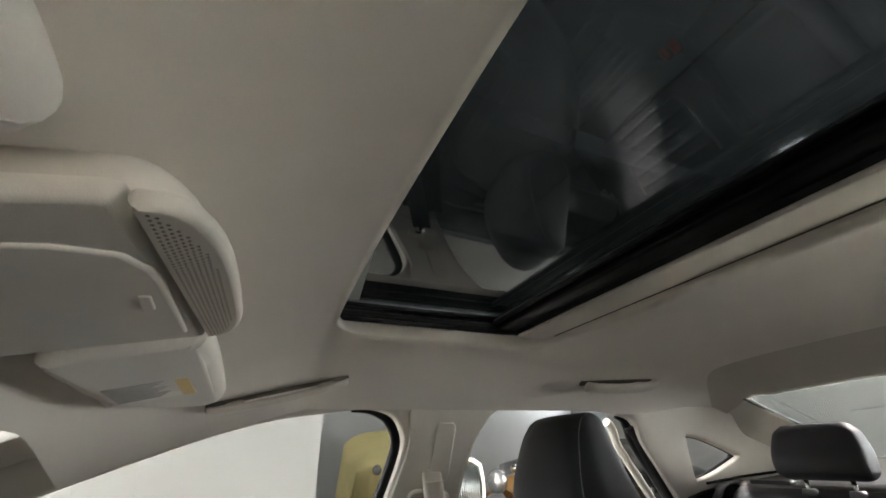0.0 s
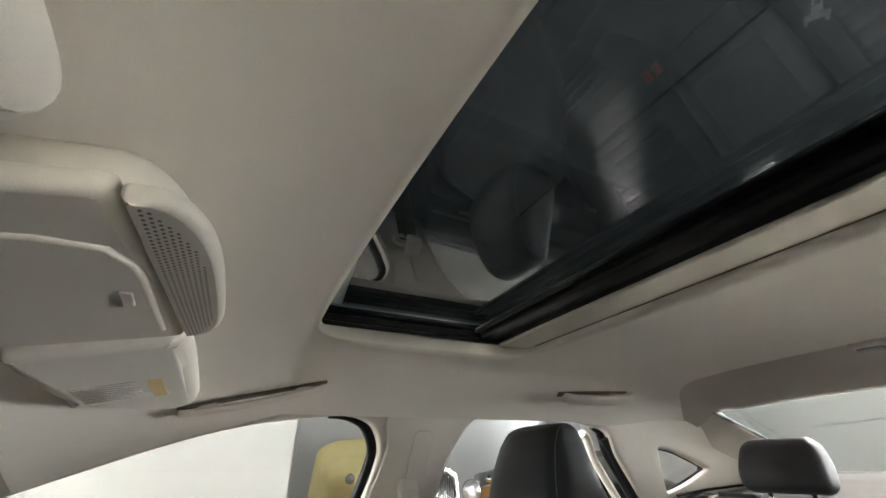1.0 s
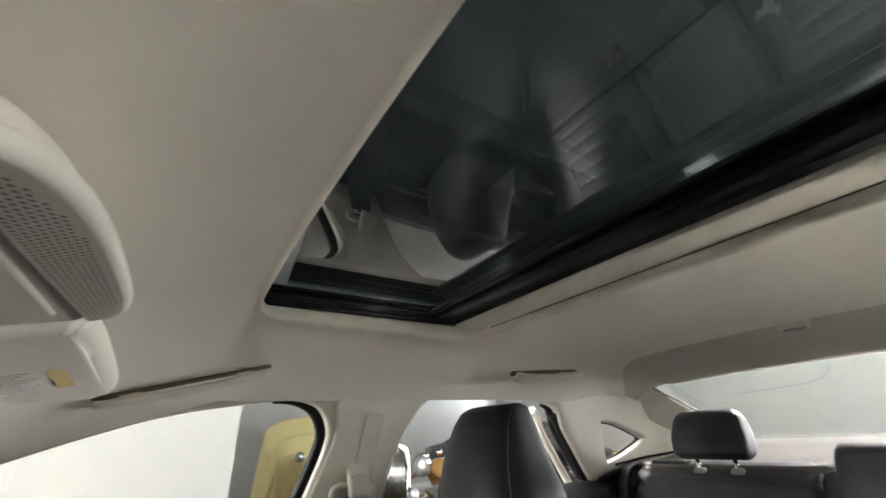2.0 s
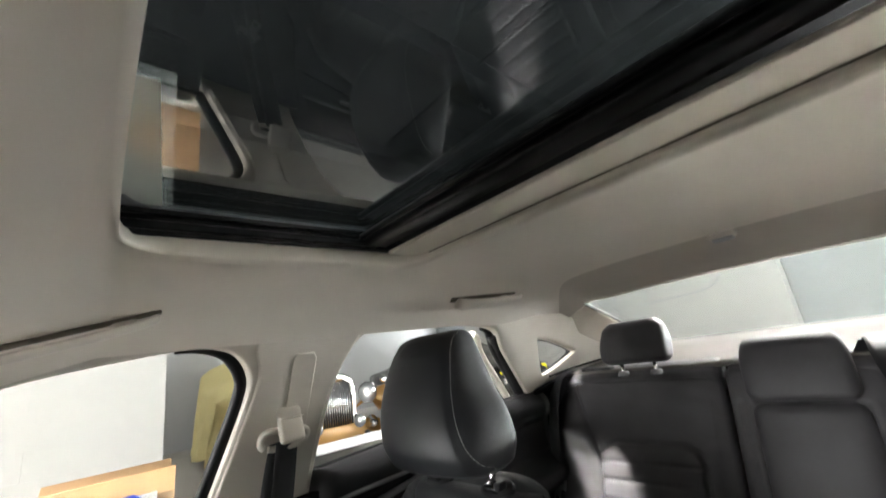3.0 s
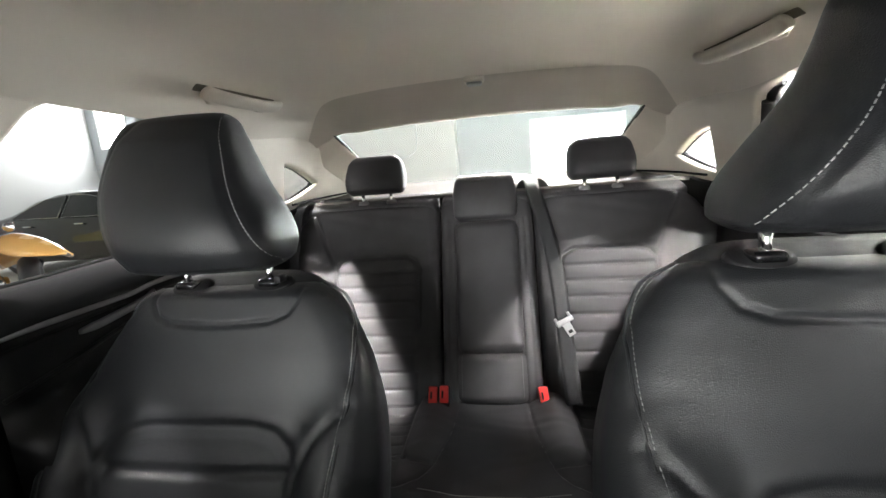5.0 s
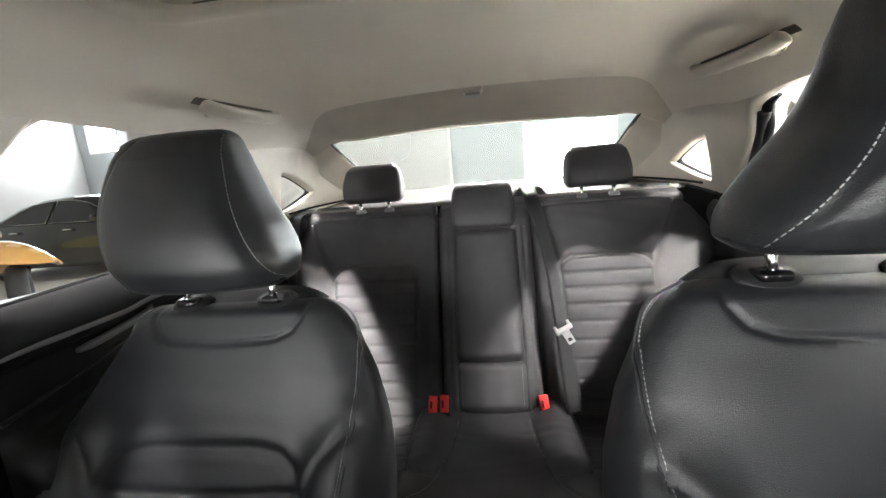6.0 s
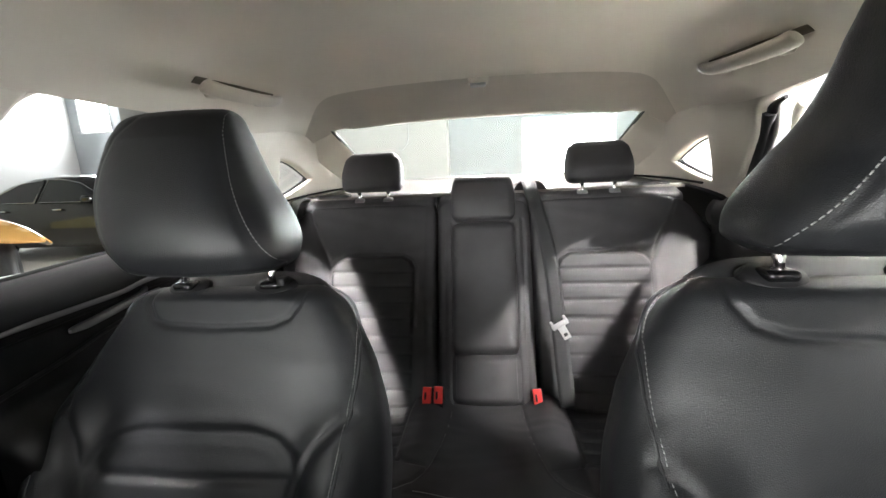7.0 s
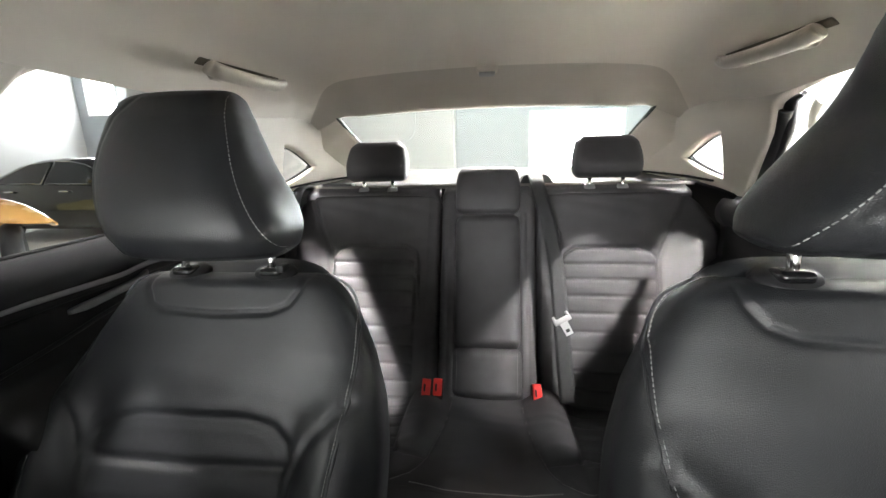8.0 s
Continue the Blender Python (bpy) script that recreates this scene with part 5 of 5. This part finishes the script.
visor, vplace = sun_visor(-1, 0.150, 0.515, "beige cloth passenger sun visor with a printed label", 0.0, 0.030)
sun_visor(1, 0.155, 0.500, "beige cloth driver's sun visor folded up", -0.018, 0.018)
label = sheet("warning_label", [(0.272, -0.690), (0.372, -0.690), (0.382, -0.602), (0.282, -0.602)], [], lambda a, b, c: vplace(a, b, c - 0.0142), PAPER, visor, "white warning label with unreadable lines", half=0.0005, bevel=0.0002)
sheet("label_tab", [(0.282, -0.618), (0.378, -0.618), (0.380, -0.604), (0.284, -0.604)], [], lambda a, b, c: vplace(a, b, c - 0.0153), TAB, label, half=0.0004, bevel=0.0002)
for k in range(9):
    a = 0.28 + k * 0.0098
    sheet("print_line", [(a, -0.685), (a + 0.0035, -0.685), (a + 0.0035, -0.628 - 0.006 * (k % 3)), (a, -0.628 - 0.006 * (k % 3))], [], lambda a, b, c: vplace(a, b, c - 0.0153), INK, label, half=0.0004, bevel=0.0002)


def grab_handle(points, label, slim=1.0):
    """points: the two ends on the liner and how the bar stands off between them."""
    h = empty("grab_handle", points[0], label, "grab handle", "grab handles")
    a, b = Vector(points[0]), Vector(points[1])
    inward = Vector((0.45 if a.x < 0 else -0.45, 0, -0.9)).normalized()
    off = points[2]
    line = smooth_line([a + inward * off * 0.62, a + (b - a) * 0.06 + inward * off * 0.84, a + (b - a) * 0.2 + inward * off, a + (b - a) * 0.5 + inward * off * 1.08, a + (b - a) * 0.8 + inward * off, a + (b - a) * 0.94 + inward * off * 0.84, b + inward * off * 0.62], 36)
    rows = []
    along = (b - a).normalized()
    side = along.cross(inward).normalized()
    n = len(line)
    for i, p in enumerate(line):
        t = (line[min(n - 1, i + 1)] - line[max(0, i - 1)]).normalized()
        up = side.cross(t).normalized()
        f = abs(i / (n - 1) - 0.5) * 2
        round_end = math.sqrt(max(0.05, 1 - f ** 14))
        wide, tall = slim * 0.0125 * round_end, slim * 0.0070 * round_end
        rows.append([tuple(p + side * wide * math.cos(q) + up * tall * math.sin(q)) for q in np.linspace(0, 2 * math.pi, 16, endpoint=False)])
    surface("bar", np.array(rows), HANDLE, h, closed_u=True, caps=True)
    outer = side * (1 if a.x < 0 else -1)
    bm = box_bm((-0.004, -0.007 * slim, -0.004), ((b - a).length + 0.003, 0.007 * slim, off * 0.06), 0.003, 2)
    bm.transform(Matrix.Translation(a + outer * 0.008 * slim) @ Matrix((along, side, inward)).transposed().to_4x4())
    part("shade_strip", bm, HOLE_SHADE, h, "brown strip coloured as the shade behind the bar")
    for p, d in ((a, 1), (b, -1)):
        bm = box_bm((-0.015, -0.008 * slim, -0.014), (0.015, 0.008 * slim, off * 1.1), 0.005, 3)
        turn = Matrix((along, side, inward)).transposed().to_4x4()
        bm.transform(Matrix.Translation(p + along * d * 0.042 - inward * 0.004 + outer * 0.014 * slim) @ turn)
        part("mount", bm, BEIGE, h)
    return h


def liner_at(x, y):
    return (x, y, liner_z(x, y) - 0.002)


for s in (-1, 1):
    grab_handle((liner_at(s * 0.503, 0.226), liner_at(s * 0.483, 0.452), 0.024), "beige plastic grab handle above the rear door", 1.4)
grab_handle((liner_at(-0.518, -0.600), liner_at(-0.513, -0.365), 0.019), "beige plastic grab handle above the front passenger door", 0.75)
dome = empty("rear_lamp", (0, 0.585, 1.39), "small clear lamp on the edge of the rear header", "roof lamp")
part("bezel", box_bm((-0.026, 0.556, 1.384), (0.026, 0.600, 1.402), 0.006, 3), BEIGE, dome)
part("lens", box_bm((-0.020, 0.566, 1.378), (0.020, 0.598, 1.386), 0.004, 3), TONGUE, dome, "pale clear lens")

# ---- things in the garage ----


def carton(lo, hi, turn, label, open_top=False):
    c = Vector(((lo[0] + hi[0]) / 2, (lo[1] + hi[1]) / 2, lo[2]))
    m = Matrix.Translation(c) @ Matrix.Rotation(radians(turn), 4, "Z") @ Matrix.Translation(-c)
    b = empty("cardboard_box", c, label, "box", "cardboard boxes")
    t = 0.006
    x0, y0, z0 = lo
    x1, y1, z1 = hi
    for nm, a, d in (("side", (x0, y0, z0), (x0 + t, y1, z1)), ("side", (x1 - t, y0, z0), (x1, y1, z1)), ("side", (x0 + t, y0, z0), (x1 - t, y0 + t, z1)), ("side", (x0 + t, y1 - t, z0), (x1 - t, y1, z1)), ("bottom", (x0 + t, y0 + t, z0), (x1 - t, y1 - t, z0 + t))):
        bm = box_bm(a, d, 0.0015, 1)
        bm.transform(m)
        part(nm, bm, CARD, b, smooth=False)
    if open_top:
        for nm, hinge, w, lean, axis in (("flap", (x0, y0, z1), y1 - y0, 55, 0), ("flap", (x1, y0, z1), y1 - y0, 30, 1)):
            bm = box_bm((0, 0, 0), (t, w, 0.13), 0.0015, 1)
            bm.transform(m @ Matrix.Translation(hinge) @ Matrix.Rotation(radians(-lean if axis == 0 else lean), 4, "Y"))
            part(nm, bm, CARD, b, smooth=False)
    else:
        bm = box_bm((x0 + t, y0 + t, z1 - t), (x1 - t, y1 - t, z1), 0.0015, 1)
        bm.transform(m)
        part("lid", bm, CARD, b, smooth=False)
    return b


carton((-2.75, -0.66, 0.0), (-2.28, -0.02, 0.46), 4, "large closed brown cardboard box on the floor")
carton((-2.72, -0.60, 0.461), (-2.32, -0.06, 0.80), -6, "open brown cardboard box stacked on another box", True)
bag = empty("plastic_bag", (-2.46, -0.33, 0.80), "clear plastic bag with a round blue and red print", "bag")


def bag_place(a, b, c):
    return Vector((-2.30 - 0.18 * (b - 0.74) - 0.02 * math.sin(9 * a) + c, a, b + 0.012 * math.sin(14 * a + 3)))


sheet("pouch", [(-0.56, 0.70), (-0.10, 0.68), (-0.08, 0.845), (-0.16, 0.875), (-0.40, 0.862), (-0.54, 0.835)], [], lambda a, b, c: bag_place(a, b, c), glass("clear_plastic", (0.93, 0.94, 0.95), 0.10, 0.15), bag, half=0.001, bevel=0.0004)
disc = [(-0.33 + 0.155 * math.cos(a), 0.70 + 0.155 * math.sin(a)) for a in np.linspace(0, 2 * math.pi, 40, endpoint=False)]
inner = [(-0.33 + 0.095 * math.cos(a), 0.70 + 0.095 * math.sin(a)) for a in np.linspace(0, 2 * math.pi, 40, endpoint=False)]
sheet("print_backing", [(-0.50, 0.66), (-0.16, 0.66), (-0.15, 0.80), (-0.22, 0.862), (-0.40, 0.862), (-0.50, 0.82)], [], lambda a, b, c: bag_place(a, b, c + 0.004), WHITEPRINT, bag, half=0.001, bevel=0.0004)
sheet("print_ring", disc, [inner], lambda a, b, c: bag_place(a, b, c + 0.008), BLUE, bag, "round blue print", half=0.001, bevel=0.0004)
sheet("print_bar", [(-0.40, 0.725), (-0.27, 0.735), (-0.27, 0.765), (-0.40, 0.752)], [], lambda a, b, c: bag_place(a, b, c + 0.010), REDPRINT, bag, half=0.001, bevel=0.0004)
for k in range(7):
    w = radians(35 + 18 * k)
    x, z = -0.33 + 0.125 * math.cos(w), 0.70 + 0.125 * math.sin(w)
    dx, dz = 0.012 * math.cos(w), 0.012 * math.sin(w)
    px, pz = -0.006 * math.sin(w), 0.006 * math.cos(w)
    sheet("print_mark", [(x - dx - px, z - dz - pz), (x + dx - px, z + dz - pz), (x + dx + px, z + dz + pz), (x - dx + px, z - dz + pz)], [], lambda a, b, c: bag_place(a, b, c + 0.011), WHITEPRINT, bag, half=0.0008, bevel=0.0003)

# vintage car under a yellow dust cover
covered = empty("covered_car", (-8.0, 1.4, 0), "vintage car under a draped yellow cloth cover", "car")
rows = []
for i in range(34):
    f = i / 33
    x = -10.4 + 3.4 * f
    top = 1.02 + 0.66 * bump_of(np.array([f]), 0.02, 0.30)[0] - 0.34 * bump_of(np.array([f]), 0.62, 0.80)[0] - 0.22 * bump_of(np.array([f]), 0.93, 1.0)[0]
    half = 0.72 + 0.12 * math.sin(math.pi * f) - 0.12 * bump_of(np.array([f]), 0.75, 1.0)[0]
    row = []
    for q in np.linspace(0, 1, 64):
        a = (q - 0.5) * 2
        # over the top, then hanging to the floor in folds
        if abs(a) < 0.42:
            u = a / 0.42
            y, z = half * u * (0.93), top * (1 - 0.14 * abs(u) ** 3)
        else:
            u = (abs(a) - 0.42) / 0.58
            y = math.copysign(half * 0.93 + 0.10 * u + 0.055 * u * math.sin(17 * f * 3.4 + 2 * math.sin(9 * f)), a)
            z = top * 0.86 * (1 - u) + 0.16 * u + 0.03 * math.sin(23 * f) * u
        row.append((x + 0.02 * math.sin(8 * a), 1.66 + 0.20 * (-7.0 - x) + y + 0.018 * math.sin(40 * f + 12 * a), z + 0.016 * math.sin(31 * f + 9 * a)))
    rows.append(row)
for i in range(6):
    f = i / 5
    rows.append([(-7.0 + 0.10 * f + 0.03 * math.sin(30 * (p[1])) * f, 1.66 + (p[1] - 1.66) * (1 - 0.05 * f), p[2] * (1 - f) + min(p[2], 0.18) * f) for p in rows[33]])
surface("cover", np.array(rows), CLOTH, covered, "draped yellow cloth cover with folds", thick=0.008)
for k, (x, y) in enumerate(((-9.7, 1.75), (-7.6, 1.30), (-9.7, 2.75), (-7.6, 2.30))):
    bm = bmesh.new()
    bmesh.ops.create_cone(bm, cap_ends=True, segments=32, radius1=0.34, radius2=0.34, depth=0.13, matrix=Matrix.Translation((x, y, 0.34)) @ Matrix.Rotation(radians(90), 4, "X"))
    bmesh.ops.bevel(bm, geom=bm.edges[:], offset=0.03, segments=3, affect="EDGES")
    part("wheel", bm, RUBBER, covered, "black tyre")


def lamp_bowl(name, place, r, aim, parent, mat=None):
    """A chrome bowl headlamp with a clear ribbed lens."""
    turn = Matrix.Translation(place) @ Vector(aim).to_track_quat("Z", "Y").to_matrix().to_4x4()
    prof = [(0.0, -1.0), (0.35, -0.92), (0.65, -0.65), (0.88, -0.25), (1.0, 0.0), (1.04, 0.06), (1.0, 0.12)]
    rows = [[tuple(turn @ Vector((r * a * math.cos(q), r * a * math.sin(q), r * b))) for q in np.linspace(0, 2 * math.pi, 28, endpoint=False)] for a, b in prof]
    bowl = surface(name, np.array(rows), mat or CHROME, parent, "chrome bowl headlamp", closed_u=True)
    prof = [(1.0, 0.10), (0.85, 0.20), (0.55, 0.30), (0.2, 0.34), (0.0, 0.345)]
    rows = [[tuple(turn @ Vector((r * a * math.cos(q), r * a * math.sin(q), r * b))) for q in np.linspace(0, 2 * math.pi, 28, endpoint=False)] for a, b in prof]
    surface("lens", np.array(rows), LENS, bowl, "clear headlamp lens", closed_u=True)
    return bowl


LENS = material("lamp_lens", (0.42, 0.43, 0.44), 0.1, metal=0.7, vary=0.3, vary_scale=60, grain=0.5, grain_scale=90, coat=0.5)
lamp_bowl("headlamp", (-6.86, 1.42, 1.02), 0.075, (1, -0.15, 0), covered)

# tan vintage car that faces the camera; built about its own nose, x forward, then turned
VM = Matrix.Translation((-4.60, 1.87, 0)) @ Matrix.Rotation(radians(-10), 4, "Z")
vintage = empty("vintage_car", (-4.60, 1.87, 0), "tan vintage car with chrome grille and bowl headlamps", "car")


def vpart(name, bm, mat, parent=None, label="", smooth=True):
    bm.transform(VM)
    return part(name, bm, mat, parent or vintage, label, smooth)


def vsurface(name, rows, mat, parent=None, label="", **kw):
    return surface(name, np.array([[tuple(VM @ Vector(p)) for p in r] for r in rows]), mat, parent or vintage, label, **kw)


shell_line = [(-0.27, 0.42), (-0.28, 0.9), (-0.25, 1.10), (-0.14, 1.17), (0, 1.19), (0.14, 1.17), (0.25, 1.10), (0.28, 0.9), (0.27, 0.42)]
hole_line = [(-0.215, 0.47), (-0.225, 0.9), (-0.195, 1.05), (-0.11, 1.105), (0, 1.115), (0.11, 1.105), (0.195, 1.05), (0.225, 0.9), (0.215, 0.47)]
grille_v = sheet("grille", shell_line, [hole_line], lambda a, b, c: VM @ Vector((c, a, b)), CHROME, vintage, "tall chrome radiator shell", half=0.05, bevel=0.02)
for k in range(15):
    a = -0.198 + k * 0.0283
    top = 1.10 - 0.9 * abs(a) ** 2.0 * 1.2
    bm = box_bm((-0.012, a - 0.0055, 0.47), (0.022, a + 0.0055, top), 0.004, 1)
    bm.transform(VM)
    part("grille_bar", bm, CHROME, grille_v)
vpart("grille_back", box_bm((-0.045, -0.235, 0.45), (-0.030, 0.235, 1.09), 0.01), RUBBER)
bm = bmesh.new()
bmesh.ops.create_uvsphere(bm, u_segments=14, v_segments=8, radius=0.035, matrix=Matrix.Translation((0, 0, 1.235)) @ Matrix.Diagonal((1, 1, 1.3, 1)))
vpart("cap", bm, CHROME, grille_v, "chrome radiator cap")
hood = [[(x, y * w, 0.55 + (z - 0.55) * h) for y, z in ((-0.30, 0.45), (-0.31, 0.85), (-0.27, 1.06), (-0.15, 1.14), (0, 1.165), (0.15, 1.14), (0.27, 1.06), (0.31, 0.85), (0.30, 0.45))] for x, w, h in ((-0.05, 0.92, 1.0), (-0.4, 1.12, 1.01), (-0.8, 1.36, 1.02), (-1.15, 1.6, 1.03))]
vsurface("bonnet", hood, ORANGE, thick=0.01)
cab = [[(x, y, z) for y, z in ((-w, 0.4), (-w, 0.75), (-w * 0.96, t - 0.06), (-w * 0.85, t), (0, t + 0.005), (w * 0.85, t), (w * 0.96, t - 0.06), (w, 0.75), (w, 0.4))] for x, w, t in ((-1.16, 0.50, 1.08), (-1.25, 0.52, 1.0), (-1.5, 0.54, 0.97), (-1.9, 0.54, 0.96), (-2.15, 0.50, 0.92), (-2.3, 0.4, 0.75))]
vsurface("tub", cab, ORANGE, caps=True)
for s in (-1, 1):
    # sweeping wing over the front wheel
    rows = []
    for i in range(26):
        f = i / 25
        x = 0.62 - 1.55 * f
        z = 0.76 + 0.20 * math.sin(min(1, f * 1.6) * math.pi / 1.7) - 0.42 * max(0.0, f - 0.45) ** 1.3
        half = 0.19 + 0.02 * math.sin(f * math.pi) - 0.17 * (max(0.0, 0.30 - f) / 0.30) ** 1.6
        row = []
        for q in np.linspace(-1, 1, 13):
            row.append((x + 0.03 * q * q, s * (0.74) + half * q, z - 0.13 * half / 0.20 * abs(q) ** 2.2 * (1.0 + 0.7 * (q * s > 0))))
        rows.append(row)
    vsurface("wing", rows, ORANGE, label="tan painted front wing", thick=0.012)
    for wx in (0.10, -1.75):
        bm = bmesh.new()
        steer = Matrix.Rotation(radians(-28 if wx > -1 else 0), 4, "Z")
        base = Matrix.Translation((wx, s * 0.70, 0.37)) @ steer @ Matrix.Rotation(radians(90), 4, "X")
        ring = [[(0.37 - 0.07 + 0.07 * math.cos(q), 0.075 * math.sin(q)) for q in np.linspace(0, 2 * math.pi, 16, endpoint=False)]]
        rows = [[tuple(VM @ base @ Vector((r * math.cos(a), r * math.sin(a), h))) for r, h in ring[0]] for a in np.linspace(0, 2 * math.pi, 41)]
        surface("tyre", np.array(rows), RUBBER, vintage, "black tyre", closed_u=True)
        bmesh.ops.create_cone(bm, cap_ends=True, segments=28, radius1=0.235, radius2=0.21, depth=0.07, matrix=base)
        vpart("wheel_disc", bm, BLACK if wx > -1 else ORANGE)
    lamp_bowl("headlamp", VM @ Vector((0.06, s * 0.42, 0.90)), 0.125, VM.to_3x3() @ Vector((1, 0, 0)), vintage)
    lamp_bowl("driving_lamp", VM @ Vector((0.16, s * 0.26, 0.60)), 0.075, VM.to_3x3() @ Vector((1, 0, 0)), vintage)
    bm = bmesh.new()
    bmesh.ops.create_cone(bm, cap_ends=True, segments=16, radius1=0.085, radius2=0.02, depth=0.16, matrix=Matrix.Translation((0.20, s * 0.42, 0.55)) @ Matrix.Rotation(radians(90), 4, "Y"))
    vpart("horn", bm, CHROME, label="chrome horn")
    bm = bmesh.new()
    bmesh.ops.create_uvsphere(bm, u_segments=12, v_segments=8, radius=0.045, matrix=Matrix.Translation((-0.10, s * 0.72, 1.02)))
    vpart("side_lamp", bm, CHROME, label="small chrome side lamp")
vpart("apron", box_bm((0.04, -0.55, 0.40), (0.10, 0.55, 0.58), 0.02), ORANGE)
vpart("bumper", box_bm((0.52, -0.80, 0.40), (0.56, 0.80, 0.50), 0.018), WHITEPRINT, label="pale front bumper")
for s in (-1, 1):
    vpart("bumper_iron", box_bm((0.08, s * 0.35 - 0.02, 0.42), (0.53, s * 0.35 + 0.02, 0.47), 0.006), BLACK)
vpart("chassis", box_bm((-2.2, -0.38, 0.30), (0.05, 0.38, 0.46), 0.02), BLACK)

# black saloon standing across the far end
saloon = empty("black_saloon", (-7.4, 6.3, 0), "glossy black saloon car with yellow headlamps", "car")


def saloon_row(x, w, zs):
    lowz, belt_z, top, tw = zs
    pts = [(-w * 0.92, lowz), (-w, lowz + 0.10), (-w, 0.62), (-w * 0.97, belt_z), (-tw, top - 0.03), (-tw * 0.8, top), (0, top + 0.015), (tw * 0.8, top), (tw, top - 0.03), (w * 0.97, belt_z), (w, 0.62), (w, lowz + 0.10), (w * 0.92, lowz)]
    return [(x, 6.3 + a, b) for a, b in pts]


rows = [saloon_row(x, w, z) for x, w, z in (
    (-9.85, 0.72, (0.42, 0.70, 0.80, 0.60)), (-9.78, 0.84, (0.30, 0.92, 0.98, 0.66)), (-9.4, 0.90, (0.24, 0.98, 1.03, 0.70)), (-9.15, 0.91, (0.23, 0.99, 1.05, 0.70)), (-8.9, 0.92, (0.22, 0.98, 1.14, 0.66)),
    (-8.45, 0.92, (0.22, 0.97, 1.34, 0.60)), (-8.0, 0.92, (0.22, 0.96, 1.43, 0.60)), (-7.5, 0.92, (0.22, 0.95, 1.455, 0.60)), (-7.0, 0.92, (0.22, 0.94, 1.43, 0.60)), (-6.6, 0.92, (0.22, 0.93, 1.34, 0.61)), (-6.1, 0.92, (0.22, 0.91, 1.06, 0.66)), (-5.9, 0.92, (0.22, 0.90, 0.98, 0.72)),
    (-5.4, 0.90, (0.23, 0.84, 0.90, 0.72)), (-5.1, 0.86, (0.24, 0.74, 0.80, 0.68)), (-4.96, 0.76, (0.30, 0.62, 0.68, 0.60)))]
surface("body", np.array(rows), CAR_BLACK, saloon, closed_u=True, caps=True)
for sy in (-1, 1):
    for nm, pts in (("rear_door_glass", [(-8.72, 1.02), (-8.45, 1.20), (-8.15, 1.345), (-7.72, 1.385), (-7.72, 1.005)]), ("front_door_glass", [(-7.64, 1.005), (-7.64, 1.388), (-7.3, 1.38), (-6.95, 1.31), (-6.50, 1.10), (-6.38, 0.985)])):
        lay = lambda a, b, c, sy=sy: Vector((a, 6.3 + sy * (0.900 - (b - 0.96) * 0.64 + c), b))
        win = sheet(nm, pts, [], lay, CAR_GLASS, saloon, half=0.012, bevel=0.003)
        tube("chrome_edge", [lay(a, b, 0.014) for a, b in pts], 0.006, CHROME, win, "thin chrome window surround", closed=True)
    for wx in (-8.75, -5.75):
        bm = bmesh.new()
        bmesh.ops.create_cone(bm, cap_ends=True, segments=36, radius1=0.335, radius2=0.335, depth=0.22, matrix=Matrix.Translation((wx, 6.3 + sy * 0.82, 0.335)) @ Matrix.Rotation(radians(90), 4, "X"))
        bmesh.ops.bevel(bm, geom=[e for e in bm.edges], offset=0.03, segments=3, affect="EDGES")
        wheel = part("wheel", bm, RUBBER, saloon, "black tyre")
        bm = bmesh.new()
        bmesh.ops.create_cone(bm, cap_ends=True, segments=30, radius1=0.22, radius2=0.20, depth=0.03, matrix=Matrix.Translation((wx, 6.3 + sy * 0.932, 0.335)) @ Matrix.Rotation(radians(90), 4, "X"))
        part("rim", bm, SATIN, wheel)
    bm = box_bm((-0.17, -0.10, -0.075), (0.17, 0.10, 0.075), 0.05, 4)
    bm.transform(Matrix.Translation((-5.13, 6.3 + sy * 0.70, 0.66)) @ Matrix.Rotation(radians(sy * -38), 4, "Z"))
    part("headlamp", bm, YELLOW, saloon, "yellow-tinted headlamp")
    for hx in (-8.35, -7.25):
        part("door_handle", box_bm((hx - 0.09, 6.3 + sy * 0.925 - 0.015, 0.865), (hx + 0.09, 6.3 + sy * 0.925 + 0.015, 0.890), 0.008), CHROME, saloon, "chrome door handle")
    bm = box_bm((-6.62, 6.3 + sy * 0.98 - 0.10, 0.98), (-6.44, 6.3 + sy * 0.98 + 0.10, 1.10), 0.04, 3)
    part("mirror", bm, CAR_BLACK, saloon, "black door mirror")
surface("windscreen", np.array([[(-6.62 + 0.56 * f - 0.04 * (q * q), 6.3 + q * (0.58 + 0.10 * f), 1.36 - 0.345 * f + 0.012) for q in np.linspace(-1, 1, 9)] for f in (0, 0.5, 1)]), CAR_GLASS, saloon, "dark windscreen", thick=0.004)
part("front_grille", box_bm((-5.00, 5.95, 0.40), (-4.93, 6.65, 0.64), 0.03, 3), GLOSS_BLACK, saloon, "gloss black front grille")
